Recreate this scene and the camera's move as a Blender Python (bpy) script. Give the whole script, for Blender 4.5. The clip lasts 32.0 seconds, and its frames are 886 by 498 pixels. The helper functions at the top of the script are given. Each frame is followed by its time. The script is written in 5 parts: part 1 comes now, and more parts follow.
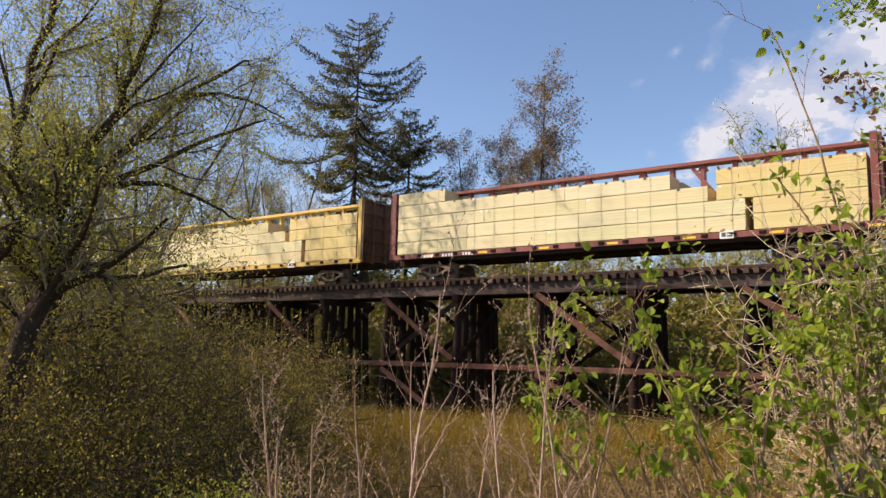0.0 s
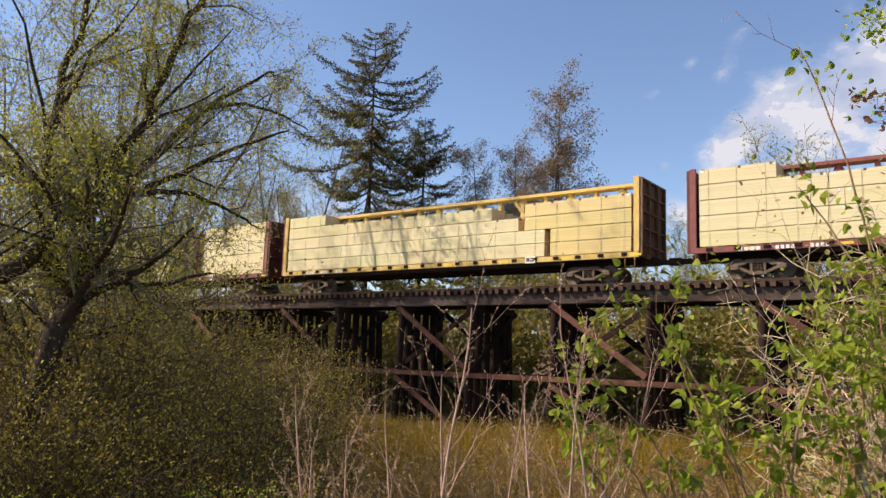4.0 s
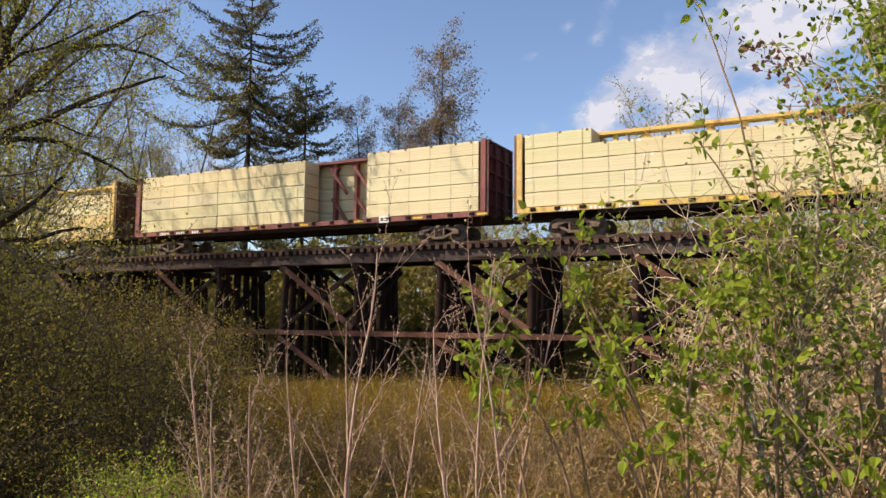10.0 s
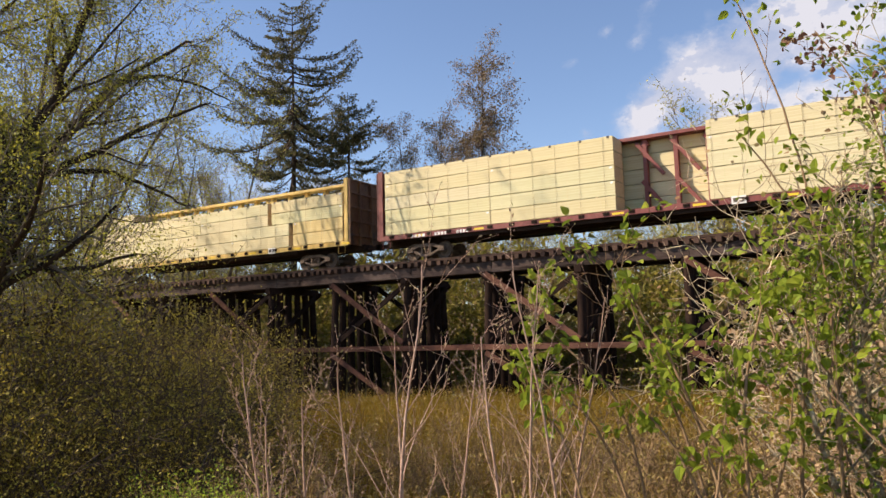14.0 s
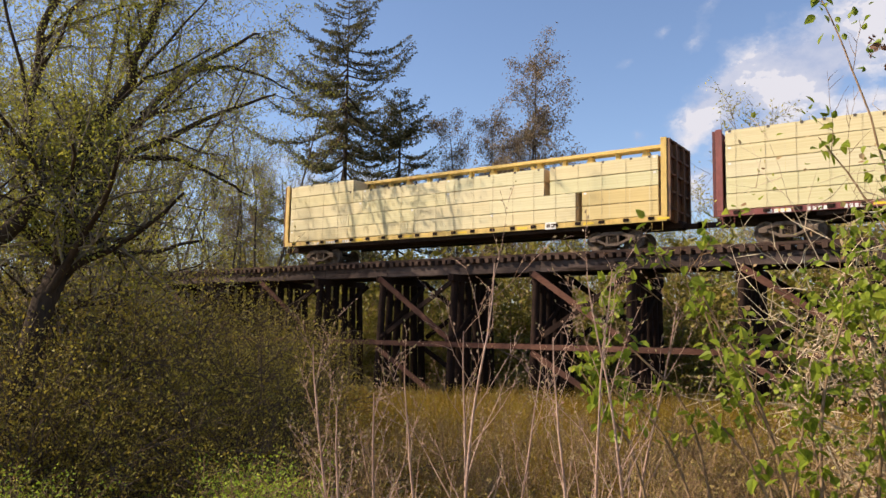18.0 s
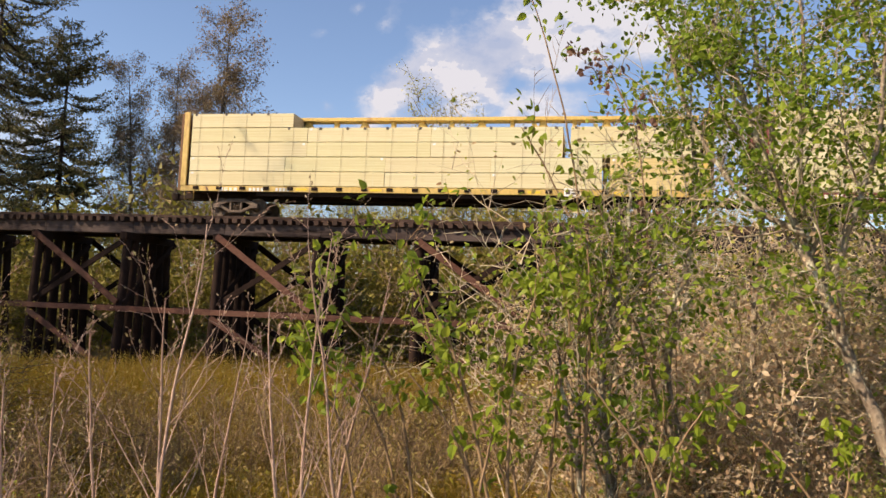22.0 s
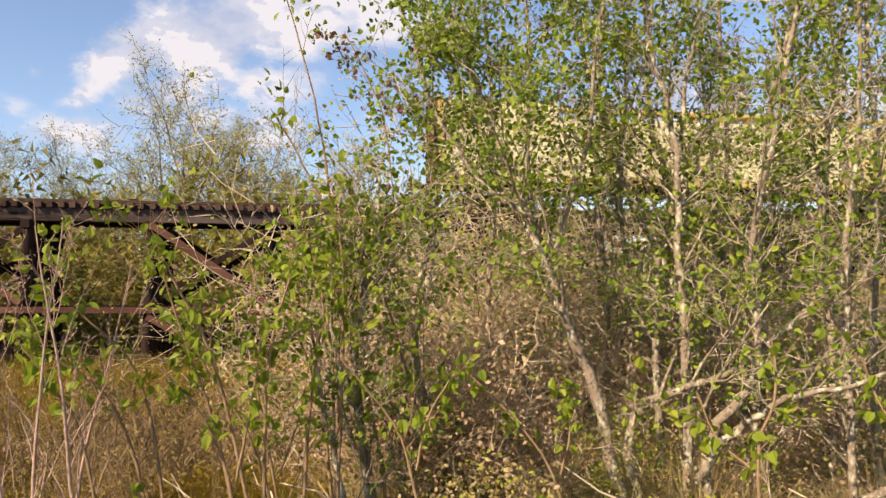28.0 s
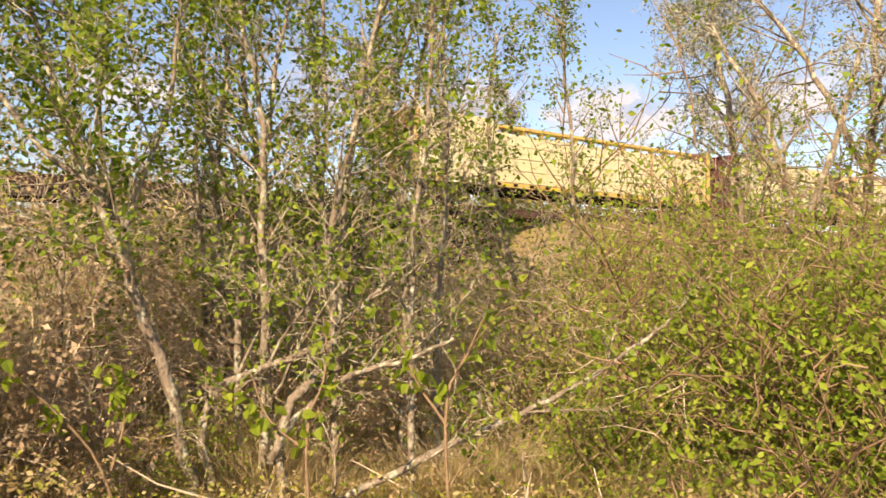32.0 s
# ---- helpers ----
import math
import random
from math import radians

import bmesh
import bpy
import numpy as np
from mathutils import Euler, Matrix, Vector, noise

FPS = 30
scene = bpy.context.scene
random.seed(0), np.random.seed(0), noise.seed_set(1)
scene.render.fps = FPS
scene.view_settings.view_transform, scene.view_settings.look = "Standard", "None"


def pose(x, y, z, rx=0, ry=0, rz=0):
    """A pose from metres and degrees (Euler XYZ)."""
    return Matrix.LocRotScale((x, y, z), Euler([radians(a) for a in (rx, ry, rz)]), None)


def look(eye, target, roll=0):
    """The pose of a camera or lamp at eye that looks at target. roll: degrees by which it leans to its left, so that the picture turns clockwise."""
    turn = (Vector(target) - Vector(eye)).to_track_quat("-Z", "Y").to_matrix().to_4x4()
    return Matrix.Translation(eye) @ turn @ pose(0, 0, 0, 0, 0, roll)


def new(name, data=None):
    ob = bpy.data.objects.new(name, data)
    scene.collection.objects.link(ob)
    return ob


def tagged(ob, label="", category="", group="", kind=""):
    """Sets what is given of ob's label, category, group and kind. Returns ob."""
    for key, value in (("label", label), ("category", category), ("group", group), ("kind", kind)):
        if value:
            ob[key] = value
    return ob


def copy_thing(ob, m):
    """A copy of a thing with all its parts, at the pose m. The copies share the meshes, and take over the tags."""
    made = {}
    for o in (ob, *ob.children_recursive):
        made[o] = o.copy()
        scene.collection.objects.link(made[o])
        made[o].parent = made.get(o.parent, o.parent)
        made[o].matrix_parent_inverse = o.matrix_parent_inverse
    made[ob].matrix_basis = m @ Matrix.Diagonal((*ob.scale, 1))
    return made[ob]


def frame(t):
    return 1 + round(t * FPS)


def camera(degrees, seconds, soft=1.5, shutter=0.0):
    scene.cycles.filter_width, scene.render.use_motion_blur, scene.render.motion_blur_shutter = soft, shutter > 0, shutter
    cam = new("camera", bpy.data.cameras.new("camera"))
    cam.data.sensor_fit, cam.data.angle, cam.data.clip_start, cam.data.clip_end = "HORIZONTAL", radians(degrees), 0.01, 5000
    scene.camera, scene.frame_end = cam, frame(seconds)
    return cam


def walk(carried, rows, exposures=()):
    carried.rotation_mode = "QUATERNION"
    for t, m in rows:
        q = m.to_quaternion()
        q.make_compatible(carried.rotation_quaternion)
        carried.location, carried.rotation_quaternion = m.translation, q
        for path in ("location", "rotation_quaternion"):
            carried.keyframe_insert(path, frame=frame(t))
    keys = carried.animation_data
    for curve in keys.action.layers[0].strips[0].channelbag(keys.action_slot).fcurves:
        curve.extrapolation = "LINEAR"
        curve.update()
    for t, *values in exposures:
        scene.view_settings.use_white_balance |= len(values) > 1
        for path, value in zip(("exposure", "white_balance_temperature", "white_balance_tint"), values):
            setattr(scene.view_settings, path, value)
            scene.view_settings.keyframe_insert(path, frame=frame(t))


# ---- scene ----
cam = camera(60.430, 32.0, 1.5, 0.2)
PATH = [
    (0.0, pose(0.355, 0.111, 1.652, 97.791, -1.340, 35.774)),
    (0.5, pose(0.339, 0.134, 1.658, 97.286, -1.247, 35.995)),
    (1.0, pose(0.348, 0.089, 1.646, 97.713, -1.080, 35.857)),
    (1.5, pose(0.338, 0.069, 1.651, 97.840, -1.359, 36.175)),
    (2.0, pose(0.305, 0.076, 1.683, 98.239, -1.546, 36.587)),
    (2.5, pose(0.305, 0.021, 1.670, 98.288, -1.621, 36.788)),
    (3.0, pose(0.292, 0.007, 1.674, 97.990, -1.645, 37.234)),
    (3.5, pose(0.293, -0.028, 1.670, 98.430, -2.102, 36.732)),
    (5.5, pose(0.319, -0.017, 1.684, 98.408, -2.159, 36.504)),
    (6.0, pose(0.283, 0.050, 1.697, 98.252, -2.104, 36.415)),
    (6.5, pose(0.296, 0.021, 1.676, 98.218, -2.114, 34.479)),
    (7.0, pose(0.317, 0.008, 1.669, 98.820, -1.327, 27.744)),
    (7.5, pose(0.326, -0.026, 1.646, 99.337, -1.157, 20.847)),
    (8.0, pose(0.312, -0.031, 1.633, 98.828, -1.245, 21.514)),
    (8.5, pose(0.268, -0.011, 1.627, 98.774, -1.352, 22.780)),
    (9.0, pose(0.177, -0.002, 1.602, 97.542, -1.336, 26.397)),
    (9.5, pose(0.128, 0.003, 1.579, 96.507, -1.086, 27.864)),
    (10.0, pose(0.093, 0.026, 1.578, 95.637, -0.658, 27.904)),
    (10.5, pose(0.076, 0.007, 1.569, 96.263, -0.883, 27.811)),
    (11.0, pose(0.069, 0.006, 1.575, 96.610, -0.841, 28.626)),
    (11.5, pose(0.074, 0.026, 1.578, 96.149, -0.426, 28.477)),
    (12.0, pose(0.085, 0.038, 1.581, 96.637, 0.113, 28.360)),
    (12.5, pose(0.087, 0.043, 1.583, 96.691, 0.443, 28.675)),
    (13.0, pose(0.090, 0.044, 1.575, 96.301, 0.764, 29.369)),
    (13.5, pose(0.107, 0.029, 1.555, 96.094, 1.026, 30.386)),
    (14.0, pose(0.117, 0.023, 1.561, 96.627, 1.442, 31.685)),
    (14.5, pose(0.106, -0.031, 1.566, 97.239, 1.236, 32.936)),
    (15.0, pose(0.066, -0.092, 1.569, 97.753, 0.464, 34.219)),
    (15.5, pose(0.027, -0.119, 1.547, 96.910, 0.030, 34.480)),
    (17.5, pose(-0.041, -0.073, 1.567, 96.431, -1.338, 34.862)),
    (18.0, pose(-0.028, -0.074, 1.567, 96.392, -1.157, 34.809)),
    (18.5, pose(-0.029, -0.044, 1.567, 96.507, -1.208, 34.684)),
    (19.0, pose(-0.079, -0.035, 1.564, 96.594, -2.263, 32.450)),
    (19.5, pose(-0.154, -0.036, 1.566, 96.277, -2.843, 24.987)),
    (20.0, pose(-0.194, -0.050, 1.565, 95.773, -3.459, 20.212)),
    (20.5, pose(-0.216, -0.045, 1.570, 95.305, -2.878, 18.132)),
    (21.0, pose(-0.281, -0.032, 1.580, 95.052, -2.862, 17.662)),
    (21.5, pose(-0.323, -0.005, 1.583, 94.800, -2.900, 13.724)),
    (22.0, pose(-0.313, 0.014, 1.581, 94.658, -2.471, 10.947)),
    (22.5, pose(-0.303, -0.007, 1.565, 94.256, -2.765, 8.317)),
    (23.0, pose(-0.298, 0.013, 1.557, 93.845, -3.125, 4.360)),
    (23.5, pose(-0.300, 0.065, 1.565, 94.788, -3.905, -0.312)),
    (24.0, pose(-0.333, 0.004, 1.563, 94.278, -2.585, -0.111)),
    (24.5, pose(-0.352, 0.006, 1.578, 94.222, -0.225, -0.422)),
    (25.0, pose(-0.367, -0.007, 1.595, 94.224, 0.231, -1.428)),
    (25.5, pose(-0.376, -0.017, 1.584, 93.950, -0.214, -3.651)),
    (27.5, pose(-0.399, -0.051, 1.593, 93.686, -0.081, -7.516)),
    (28.0, pose(-0.396, -0.043, 1.584, 93.679, -0.186, -8.315)),
    (28.5, pose(-0.379, -0.051, 1.572, 93.961, -0.383, -8.722)),
    (29.0, pose(-0.381, -0.029, 1.576, 93.136, -0.222, -9.754)),
    (29.5, pose(-0.371, -0.025, 1.582, 93.524, -0.741, -10.632)),
    (30.0, pose(-0.235, 0.036, 1.602, 92.919, -2.510, -14.260)),
    (30.5, pose(-0.102, 0.047, 1.622, 92.136, -1.431, -24.163)),
    (31.0, pose(0.003, 0.030, 1.613, 92.653, -0.704, -25.987)),
    (31.5, pose(0.082, -0.023, 1.601, 92.994, -1.042, -29.853)),
    (32.0, pose(0.167, -0.049, 1.583, 92.310, -0.416, -34.262)),
]
walk(cam, PATH, [(0, 0.69, 6650, 17), (18, 0.69, 6750, 17), (22, 0.68, 6950, 18), (25, 0.76, 7100, 18), (28, 0.84, 7100, 18), (30, 0.86, 7350, 19), (32, 0.95, 7600, 19)])

# the train's last car along the track, by time
TRAIN = [(0, -99.35), (1, -95.53), (2, -91.71), (3, -87.91), (3.5, -86.02), (6, -76.55), (7, -72.71), (8, -68.93), (9, -65.27), (10, -61.66), (11, -58.06), (12, -54.48), (13, -50.93), (14, -47.38), (15, -43.80), (18, -33.06), (19, -29.47), (20, -25.86), (21, -22.22), (22, -18.56), (23, -14.88), (24, -11.20), (25, -7.50), (28, 3.91), (29, 7.79), (30, 11.70), (31, 15.63), (32, 19.56)]

# ---- light ----
world = bpy.data.worlds.new("world")
scene.world = world
world.use_nodes = True
SUN_AZ, SUN_EL = (-0.83, -0.56), 36.0
wn = world.node_tree
for nd in list(wn.nodes):
    wn.nodes.remove(nd)
sky = wn.nodes.new("ShaderNodeTexSky")
sky.sky_type, sky.sun_disc = "NISHITA", False
sky.sun_elevation = radians(SUN_EL)
sky.sun_rotation = math.atan2(SUN_AZ[0], SUN_AZ[1])
sky.air_density, sky.dust_density, sky.ozone_density = 1.0, 0.3, 3.0
bg = wn.nodes.new("ShaderNodeBackground")
bg.inputs["Strength"].default_value = 0.110
wo = wn.nodes.new("ShaderNodeOutputWorld")
wn.links.new(sky.outputs[0], bg.inputs["Color"])
wn.links.new(bg.outputs[0], wo.inputs["Surface"])

sun_data = bpy.data.lights.new("sun", "SUN")
sun_data.energy, sun_data.angle, sun_data.color = 5.0, radians(0.53), (1.0, 0.86, 0.66)
sun = new("sun", sun_data)
_k = math.cos(radians(SUN_EL)) / math.hypot(*SUN_AZ)
sun.matrix_world = look((SUN_AZ[0] * _k * 60, SUN_AZ[1] * _k * 60, 60 * math.sin(radians(SUN_EL))), (0, 0, 0))


# ---- materials ----
def nodes_of(name):
    m = bpy.data.materials.new(name)
    m.use_nodes = True
    nt = m.node_tree
    return m, nt, nt.nodes["Principled BSDF"], nt.nodes["Material Output"]


def ramp_node(nt, fac, cols, lo=0.3, hi=0.7):
    r = nt.nodes.new("ShaderNodeValToRGB")
    els = r.color_ramp.elements
    while len(els) < len(cols):
        els.new(0.5)
    for i, c in enumerate(cols):
        els[i].position = lo + (hi - lo) * i / max(1, len(cols) - 1)
        els[i].color = (*c, 1)
    nt.links.new(fac, r.inputs[0])
    return r.outputs[0]


def noise_node(nt, scale, detail=4.0, stretch=(1, 1, 1), rough=0.6, world_space=False):
    tc = nt.nodes.new("ShaderNodeTexCoord")
    mp = nt.nodes.new("ShaderNodeMapping")
    mp.inputs["Scale"].default_value = stretch
    if world_space:
        geo = nt.nodes.new("ShaderNodeNewGeometry")
        nt.links.new(geo.outputs["Position"], mp.inputs[0])
    else:
        nt.links.new(tc.outputs["Object"], mp.inputs[0])
    n = nt.nodes.new("ShaderNodeTexNoise")
    n.inputs["Scale"].default_value, n.inputs["Detail"].default_value = scale, detail
    n.inputs["Roughness"].default_value = rough
    nt.links.new(mp.outputs[0], n.inputs["Vector"])
    return n.outputs["Fac"]


def mixc(nt, fac, a, b, mode="MIX"):
    m = nt.nodes.new("ShaderNodeMix")
    m.data_type, m.blend_type = "RGBA", mode
    for sock, v in ((m.inputs[0], fac), (m.inputs[6], a), (m.inputs[7], b)):
        if isinstance(v, (int, float)):
            sock.default_value = v
        elif isinstance(v, tuple):
            sock.default_value = (*v, 1)
        else:
            nt.links.new(v, sock)
    return m.outputs[2]


def bump(nt, bsdf, height, strength=0.4, dist=0.02):
    b = nt.nodes.new("ShaderNodeBump")
    b.inputs["Strength"].default_value, b.inputs["Distance"].default_value = strength, dist
    nt.links.new(height, b.inputs["Height"])
    nt.links.new(b.outputs[0], bsdf.inputs["Normal"])


def surface(name, cols, scale=3.0, stretch=(1, 1, 1), fine=25.0, rough=0.8, metal=0.0, bumpy=0.4, stain=None, lo=0.3, hi=0.7, rand=0.0, island=False, world_space=False):
    """Two-scale noise colour with relief; stain: (colour, scale, amount)."""
    m, nt, b, _ = nodes_of(name)
    big = noise_node(nt, scale, 4, stretch, world_space=world_space)
    small = noise_node(nt, fine, 5, stretch, world_space=world_space)
    col = ramp_node(nt, big, cols, lo, hi)
    col = mixc(nt, 0.35, col, ramp_node(nt, small, [tuple(c * 0.55 for c in cols[0]), tuple(min(1, c * 1.25) for c in cols[-1])], 0.3, 0.7))
    if stain:
        sc = noise_node(nt, stain[1], 5, stretch, world_space=world_space)
        f = ramp_node(nt, sc, [(0, 0, 0), (1, 1, 1)], stain[2], stain[2] + 0.12)
        col = mixc(nt, f, col, stain[0])
    if rand:
        if island:
            g = nt.nodes.new("ShaderNodeNewGeometry")
            rnd = g.outputs["Random Per Island"]
        else:
            g = nt.nodes.new("ShaderNodeObjectInfo")
            rnd = g.outputs["Random"]
        v = nt.nodes.new("ShaderNodeHueSaturation")
        mr = nt.nodes.new("ShaderNodeMapRange")
        mr.inputs[3].default_value, mr.inputs[4].default_value = 1 - rand, 1 + rand
        nt.links.new(rnd, mr.inputs[0])
        nt.links.new(mr.outputs[0], v.inputs["Value"])
        nt.links.new(col, v.inputs["Color"])
        col = v.outputs[0]
    nt.links.new(col, b.inputs["Base Color"])
    b.inputs["Roughness"].default_value, b.inputs["Metallic"].default_value = rough, metal
    if rough >= 0.8:
        b.inputs["Specular IOR Level"].default_value = 0.15
    if bumpy:
        bump(nt, b, small, bumpy)
    return m


def leafy(name, cols, translucent=0.35, rough=0.5):
    """Leaf with light passing through, hue by leaf."""
    m, nt, b, out = nodes_of(name)
    g = nt.nodes.new("ShaderNodeNewGeometry")
    col = ramp_node(nt, g.outputs["Random Per Island"], cols, 0.0, 1.0)
    nt.links.new(col, b.inputs["Base Color"])
    b.inputs["Roughness"].default_value = rough
    b.inputs["Specular IOR Level"].default_value = 0.2
    tr = nt.nodes.new("ShaderNodeBsdfTranslucent")
    nt.links.new(col, tr.inputs["Color"])
    mx = nt.nodes.new("ShaderNodeMixShader")
    mx.inputs[0].default_value = translucent
    nt.links.new(b.outputs[0], mx.inputs[1])
    nt.links.new(tr.outputs[0], mx.inputs[2])
    nt.links.new(mx.outputs[0], out.inputs["Surface"])
    return m


def plain(name, col, rough=0.6, metal=0.0):
    return surface(name, [tuple(c * 0.8 for c in col), col], 6.0, fine=60.0, rough=rough, metal=metal, bumpy=0.1)


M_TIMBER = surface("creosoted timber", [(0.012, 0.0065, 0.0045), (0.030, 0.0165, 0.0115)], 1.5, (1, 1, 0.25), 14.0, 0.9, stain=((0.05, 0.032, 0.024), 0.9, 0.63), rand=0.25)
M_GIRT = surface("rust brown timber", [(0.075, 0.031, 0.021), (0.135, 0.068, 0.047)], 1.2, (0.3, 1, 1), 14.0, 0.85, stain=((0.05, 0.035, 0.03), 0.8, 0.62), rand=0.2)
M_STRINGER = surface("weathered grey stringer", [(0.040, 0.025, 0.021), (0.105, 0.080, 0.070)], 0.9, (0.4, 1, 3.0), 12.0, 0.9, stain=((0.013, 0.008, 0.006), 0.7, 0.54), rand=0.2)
M_TIE = surface("old tie wood", [(0.035, 0.021, 0.016), (0.088, 0.056, 0.042)], 3.0, (1, 0.3, 1), 25.0, 0.9, rand=0.35)
M_RAIL = surface("rusty rail steel", [(0.10, 0.05, 0.03), (0.17, 0.09, 0.06)], 4.0, rough=0.55, metal=0.5)
M_STEEL = surface("worn bright steel", [(0.35, 0.33, 0.31), (0.5, 0.48, 0.46)], 6.0, rough=0.35, metal=0.9)
M_GROUND = surface("leaf litter soil", [(0.13, 0.09, 0.045), (0.28, 0.19, 0.09), (0.20, 0.17, 0.05)], 0.35, fine=3.0, rough=0.95, bumpy=0.8, world_space=True)


def lumber_material(name="sawn spruce lumber", shade=(1.0, 1.0, 1.0)):
    """Stacked sawn boards: a course every 38 mm, warm white wood, pack tint by object."""
    m, nt, b, _ = nodes_of(name)
    geo = nt.nodes.new("ShaderNodeTexCoord")
    sep = nt.nodes.new("ShaderNodeSeparateXYZ")
    nt.links.new(geo.outputs["Object"], sep.inputs[0])
    wv = nt.nodes.new("ShaderNodeTexWave")
    wv.bands_direction, wv.wave_profile = "Z", "SAW"
    wv.inputs["Scale"].default_value = 1 / 0.038 / 2 / math.pi * 1.0 * 3.1416 / 10 * 2
    wv.inputs["Distortion"].default_value = 0.0
    nt.links.new(geo.outputs["Object"], wv.inputs["Vector"])
    course = nt.nodes.new("ShaderNodeTexNoise")
    course.inputs["Scale"].default_value = 1.0
    course.inputs["Detail"].default_value = 2.0
    mp = nt.nodes.new("ShaderNodeMapping")
    mp.inputs["Scale"].default_value = (0.25, 0.25, 27.0)
    nt.links.new(geo.outputs["Object"], mp.inputs[0])
    nt.links.new(mp.outputs[0], course.inputs["Vector"])
    col = ramp_node(nt, course.outputs["Fac"], [(0.50, 0.44, 0.26), (0.61, 0.57, 0.38), (0.68, 0.66, 0.46)], 0.25, 0.75)
    grain = noise_node(nt, 12.0, 4, (0.15, 1, 3.0))
    col = mixc(nt, 0.25, col, ramp_node(nt, grain, [(0.55, 0.44, 0.24), (0.76, 0.69, 0.47)], 0.3, 0.7))
    oi = nt.nodes.new("ShaderNodeObjectInfo")
    tint = ramp_node(nt, oi.outputs["Random"], [(0.95, 0.90, 0.78), (1.0, 1.0, 0.98), (0.93, 0.97, 0.84), (0.98, 0.93, 0.80), (1.0, 0.99, 0.93)], 0.0, 1.0)
    col = mixc(nt, 1.0, mixc(nt, 1.0, col, tint, "MULTIPLY"), shade, "MULTIPLY")
    nt.links.new(col, b.inputs["Base Color"])
    b.inputs["Roughness"].default_value = 0.75
    return m


M_LUMBER = lumber_material()
M_LUMBER_GOLD = lumber_material("golden sawn lumber", (0.98, 0.88, 0.66))
M_LUMBER_END = surface("sawn lumber ends", [(0.50, 0.36, 0.20), (0.66, 0.52, 0.32)], 10.0, fine=30.0, rough=0.85)
M_STRAP = plain("strap", (0.10, 0.08, 0.06), 0.5)
M_BAND = plain("thin strapping band", (0.40, 0.31, 0.18), 0.5)
M_TAG = plain("white tag", (0.8, 0.8, 0.78), 0.6)
M_CARRED = surface("oxide red car paint", [(0.15, 0.035, 0.030), (0.22, 0.060, 0.050)], 1.2, (1, 1, 0.4), 10.0, 0.6, stain=((0.10, 0.05, 0.04), 1.0, 0.60))
M_CARYEL = surface("faded yellow car paint", [(0.50, 0.33, 0.08), (0.62, 0.44, 0.13)], 1.2, (1, 1, 0.4), 10.0, 0.6, stain=((0.30, 0.14, 0.06), 1.0, 0.60))
M_GRIME = surface("black brake grime", [(0.018, 0.011, 0.008), (0.045, 0.028, 0.020)], 3.0, rough=0.85)
M_TRUCK = surface("dusty cast steel", [(0.075, 0.052, 0.038), (0.19, 0.145, 0.11)], 4.0, rough=0.8)
M_REFL = plain("yellow reflector", (0.85, 0.60, 0.03), 0.4)
M_WHITE = plain("white sign paint", (0.78, 0.78, 0.76), 0.6)
M_BARK = surface("grey brown bark", [(0.05, 0.038, 0.028), (0.13, 0.10, 0.075)], 4.0, (1, 1, 0.3), 30.0, 0.95, bumpy=0.8)
M_BARKDARK = surface("dark brown bark", [(0.025, 0.018, 0.013), (0.07, 0.05, 0.036)], 4.0, (1, 1, 0.3), 30.0, 0.95, bumpy=0.8)
M_LICHEN = surface("lichen crusted bark", [(0.14, 0.10, 0.07), (0.30, 0.24, 0.17)], 6.0, (1, 1, 0.6), 40.0, 0.95, bumpy=0.9, stain=((0.48, 0.45, 0.33), 15.0, 0.51))
M_TWIG = surface("tan twig bark", [(0.16, 0.10, 0.055), (0.31, 0.21, 0.12)], 8.0, fine=50.0, rough=0.8, rand=0.3, island=True)
M_REDTWIG = surface("red brown sapling bark", [(0.24, 0.13, 0.095), (0.47, 0.33, 0.25)], 8.0, fine=50.0, rough=0.7, rand=0.3, island=True)
M_GREYTWIG = surface("grey twigs", [(0.12, 0.10, 0.08), (0.22, 0.19, 0.15)], 8.0, fine=50.0, rough=0.9, rand=0.3, island=True)
M_WILLOWTWIG = surface("olive grey twigs", [(0.12, 0.10, 0.075), (0.25, 0.22, 0.165)], 8.0, fine=50.0, rough=0.9, rand=0.35, island=True)
M_BUD = leafy("pink tan buds", [(0.32, 0.19, 0.14), (0.45, 0.32, 0.22), (0.30, 0.27, 0.12)], 0.3)
M_HAZEL = leafy("fresh hazel leaf", [(0.11, 0.165, 0.016), (0.21, 0.28, 0.027), (0.37, 0.42, 0.05)], 0.5, 0.45)
M_LEAF = leafy("small spring leaf", [(0.17, 0.17, 0.026), (0.30, 0.295, 0.045), (0.45, 0.43, 0.075)], 0.45)
M_CANOPY = leafy("young tree leaf", [(0.10, 0.165, 0.018), (0.20, 0.285, 0.03), (0.36, 0.43, 0.055)], 0.5, 0.5)
M_DRYLEAF = leafy("curled dry leaf", [(0.38, 0.24, 0.14), (0.55, 0.39, 0.24), (0.66, 0.51, 0.33)], 0.45)
M_STRAW = leafy("pale dry fern and straw", [(0.40, 0.27, 0.13), (0.56, 0.42, 0.23), (0.44, 0.38, 0.14), (0.64, 0.52, 0.32)], 0.4)
M_COVER = leafy("low mixed leaf", [(0.24, 0.28, 0.035), (0.38, 0.39, 0.06), (0.50, 0.37, 0.16), (0.58, 0.45, 0.25), (0.26, 0.17, 0.08)], 0.45)
# Thicket twigs: dark brown, with the thicket's shade put into the colour.
M_DARKTWIG = surface("dark brown shade-toned twigs", [(0.045, 0.032, 0.022), (0.11, 0.08, 0.055)], 8.0, fine=50.0, rough=0.9, rand=0.35, island=True)
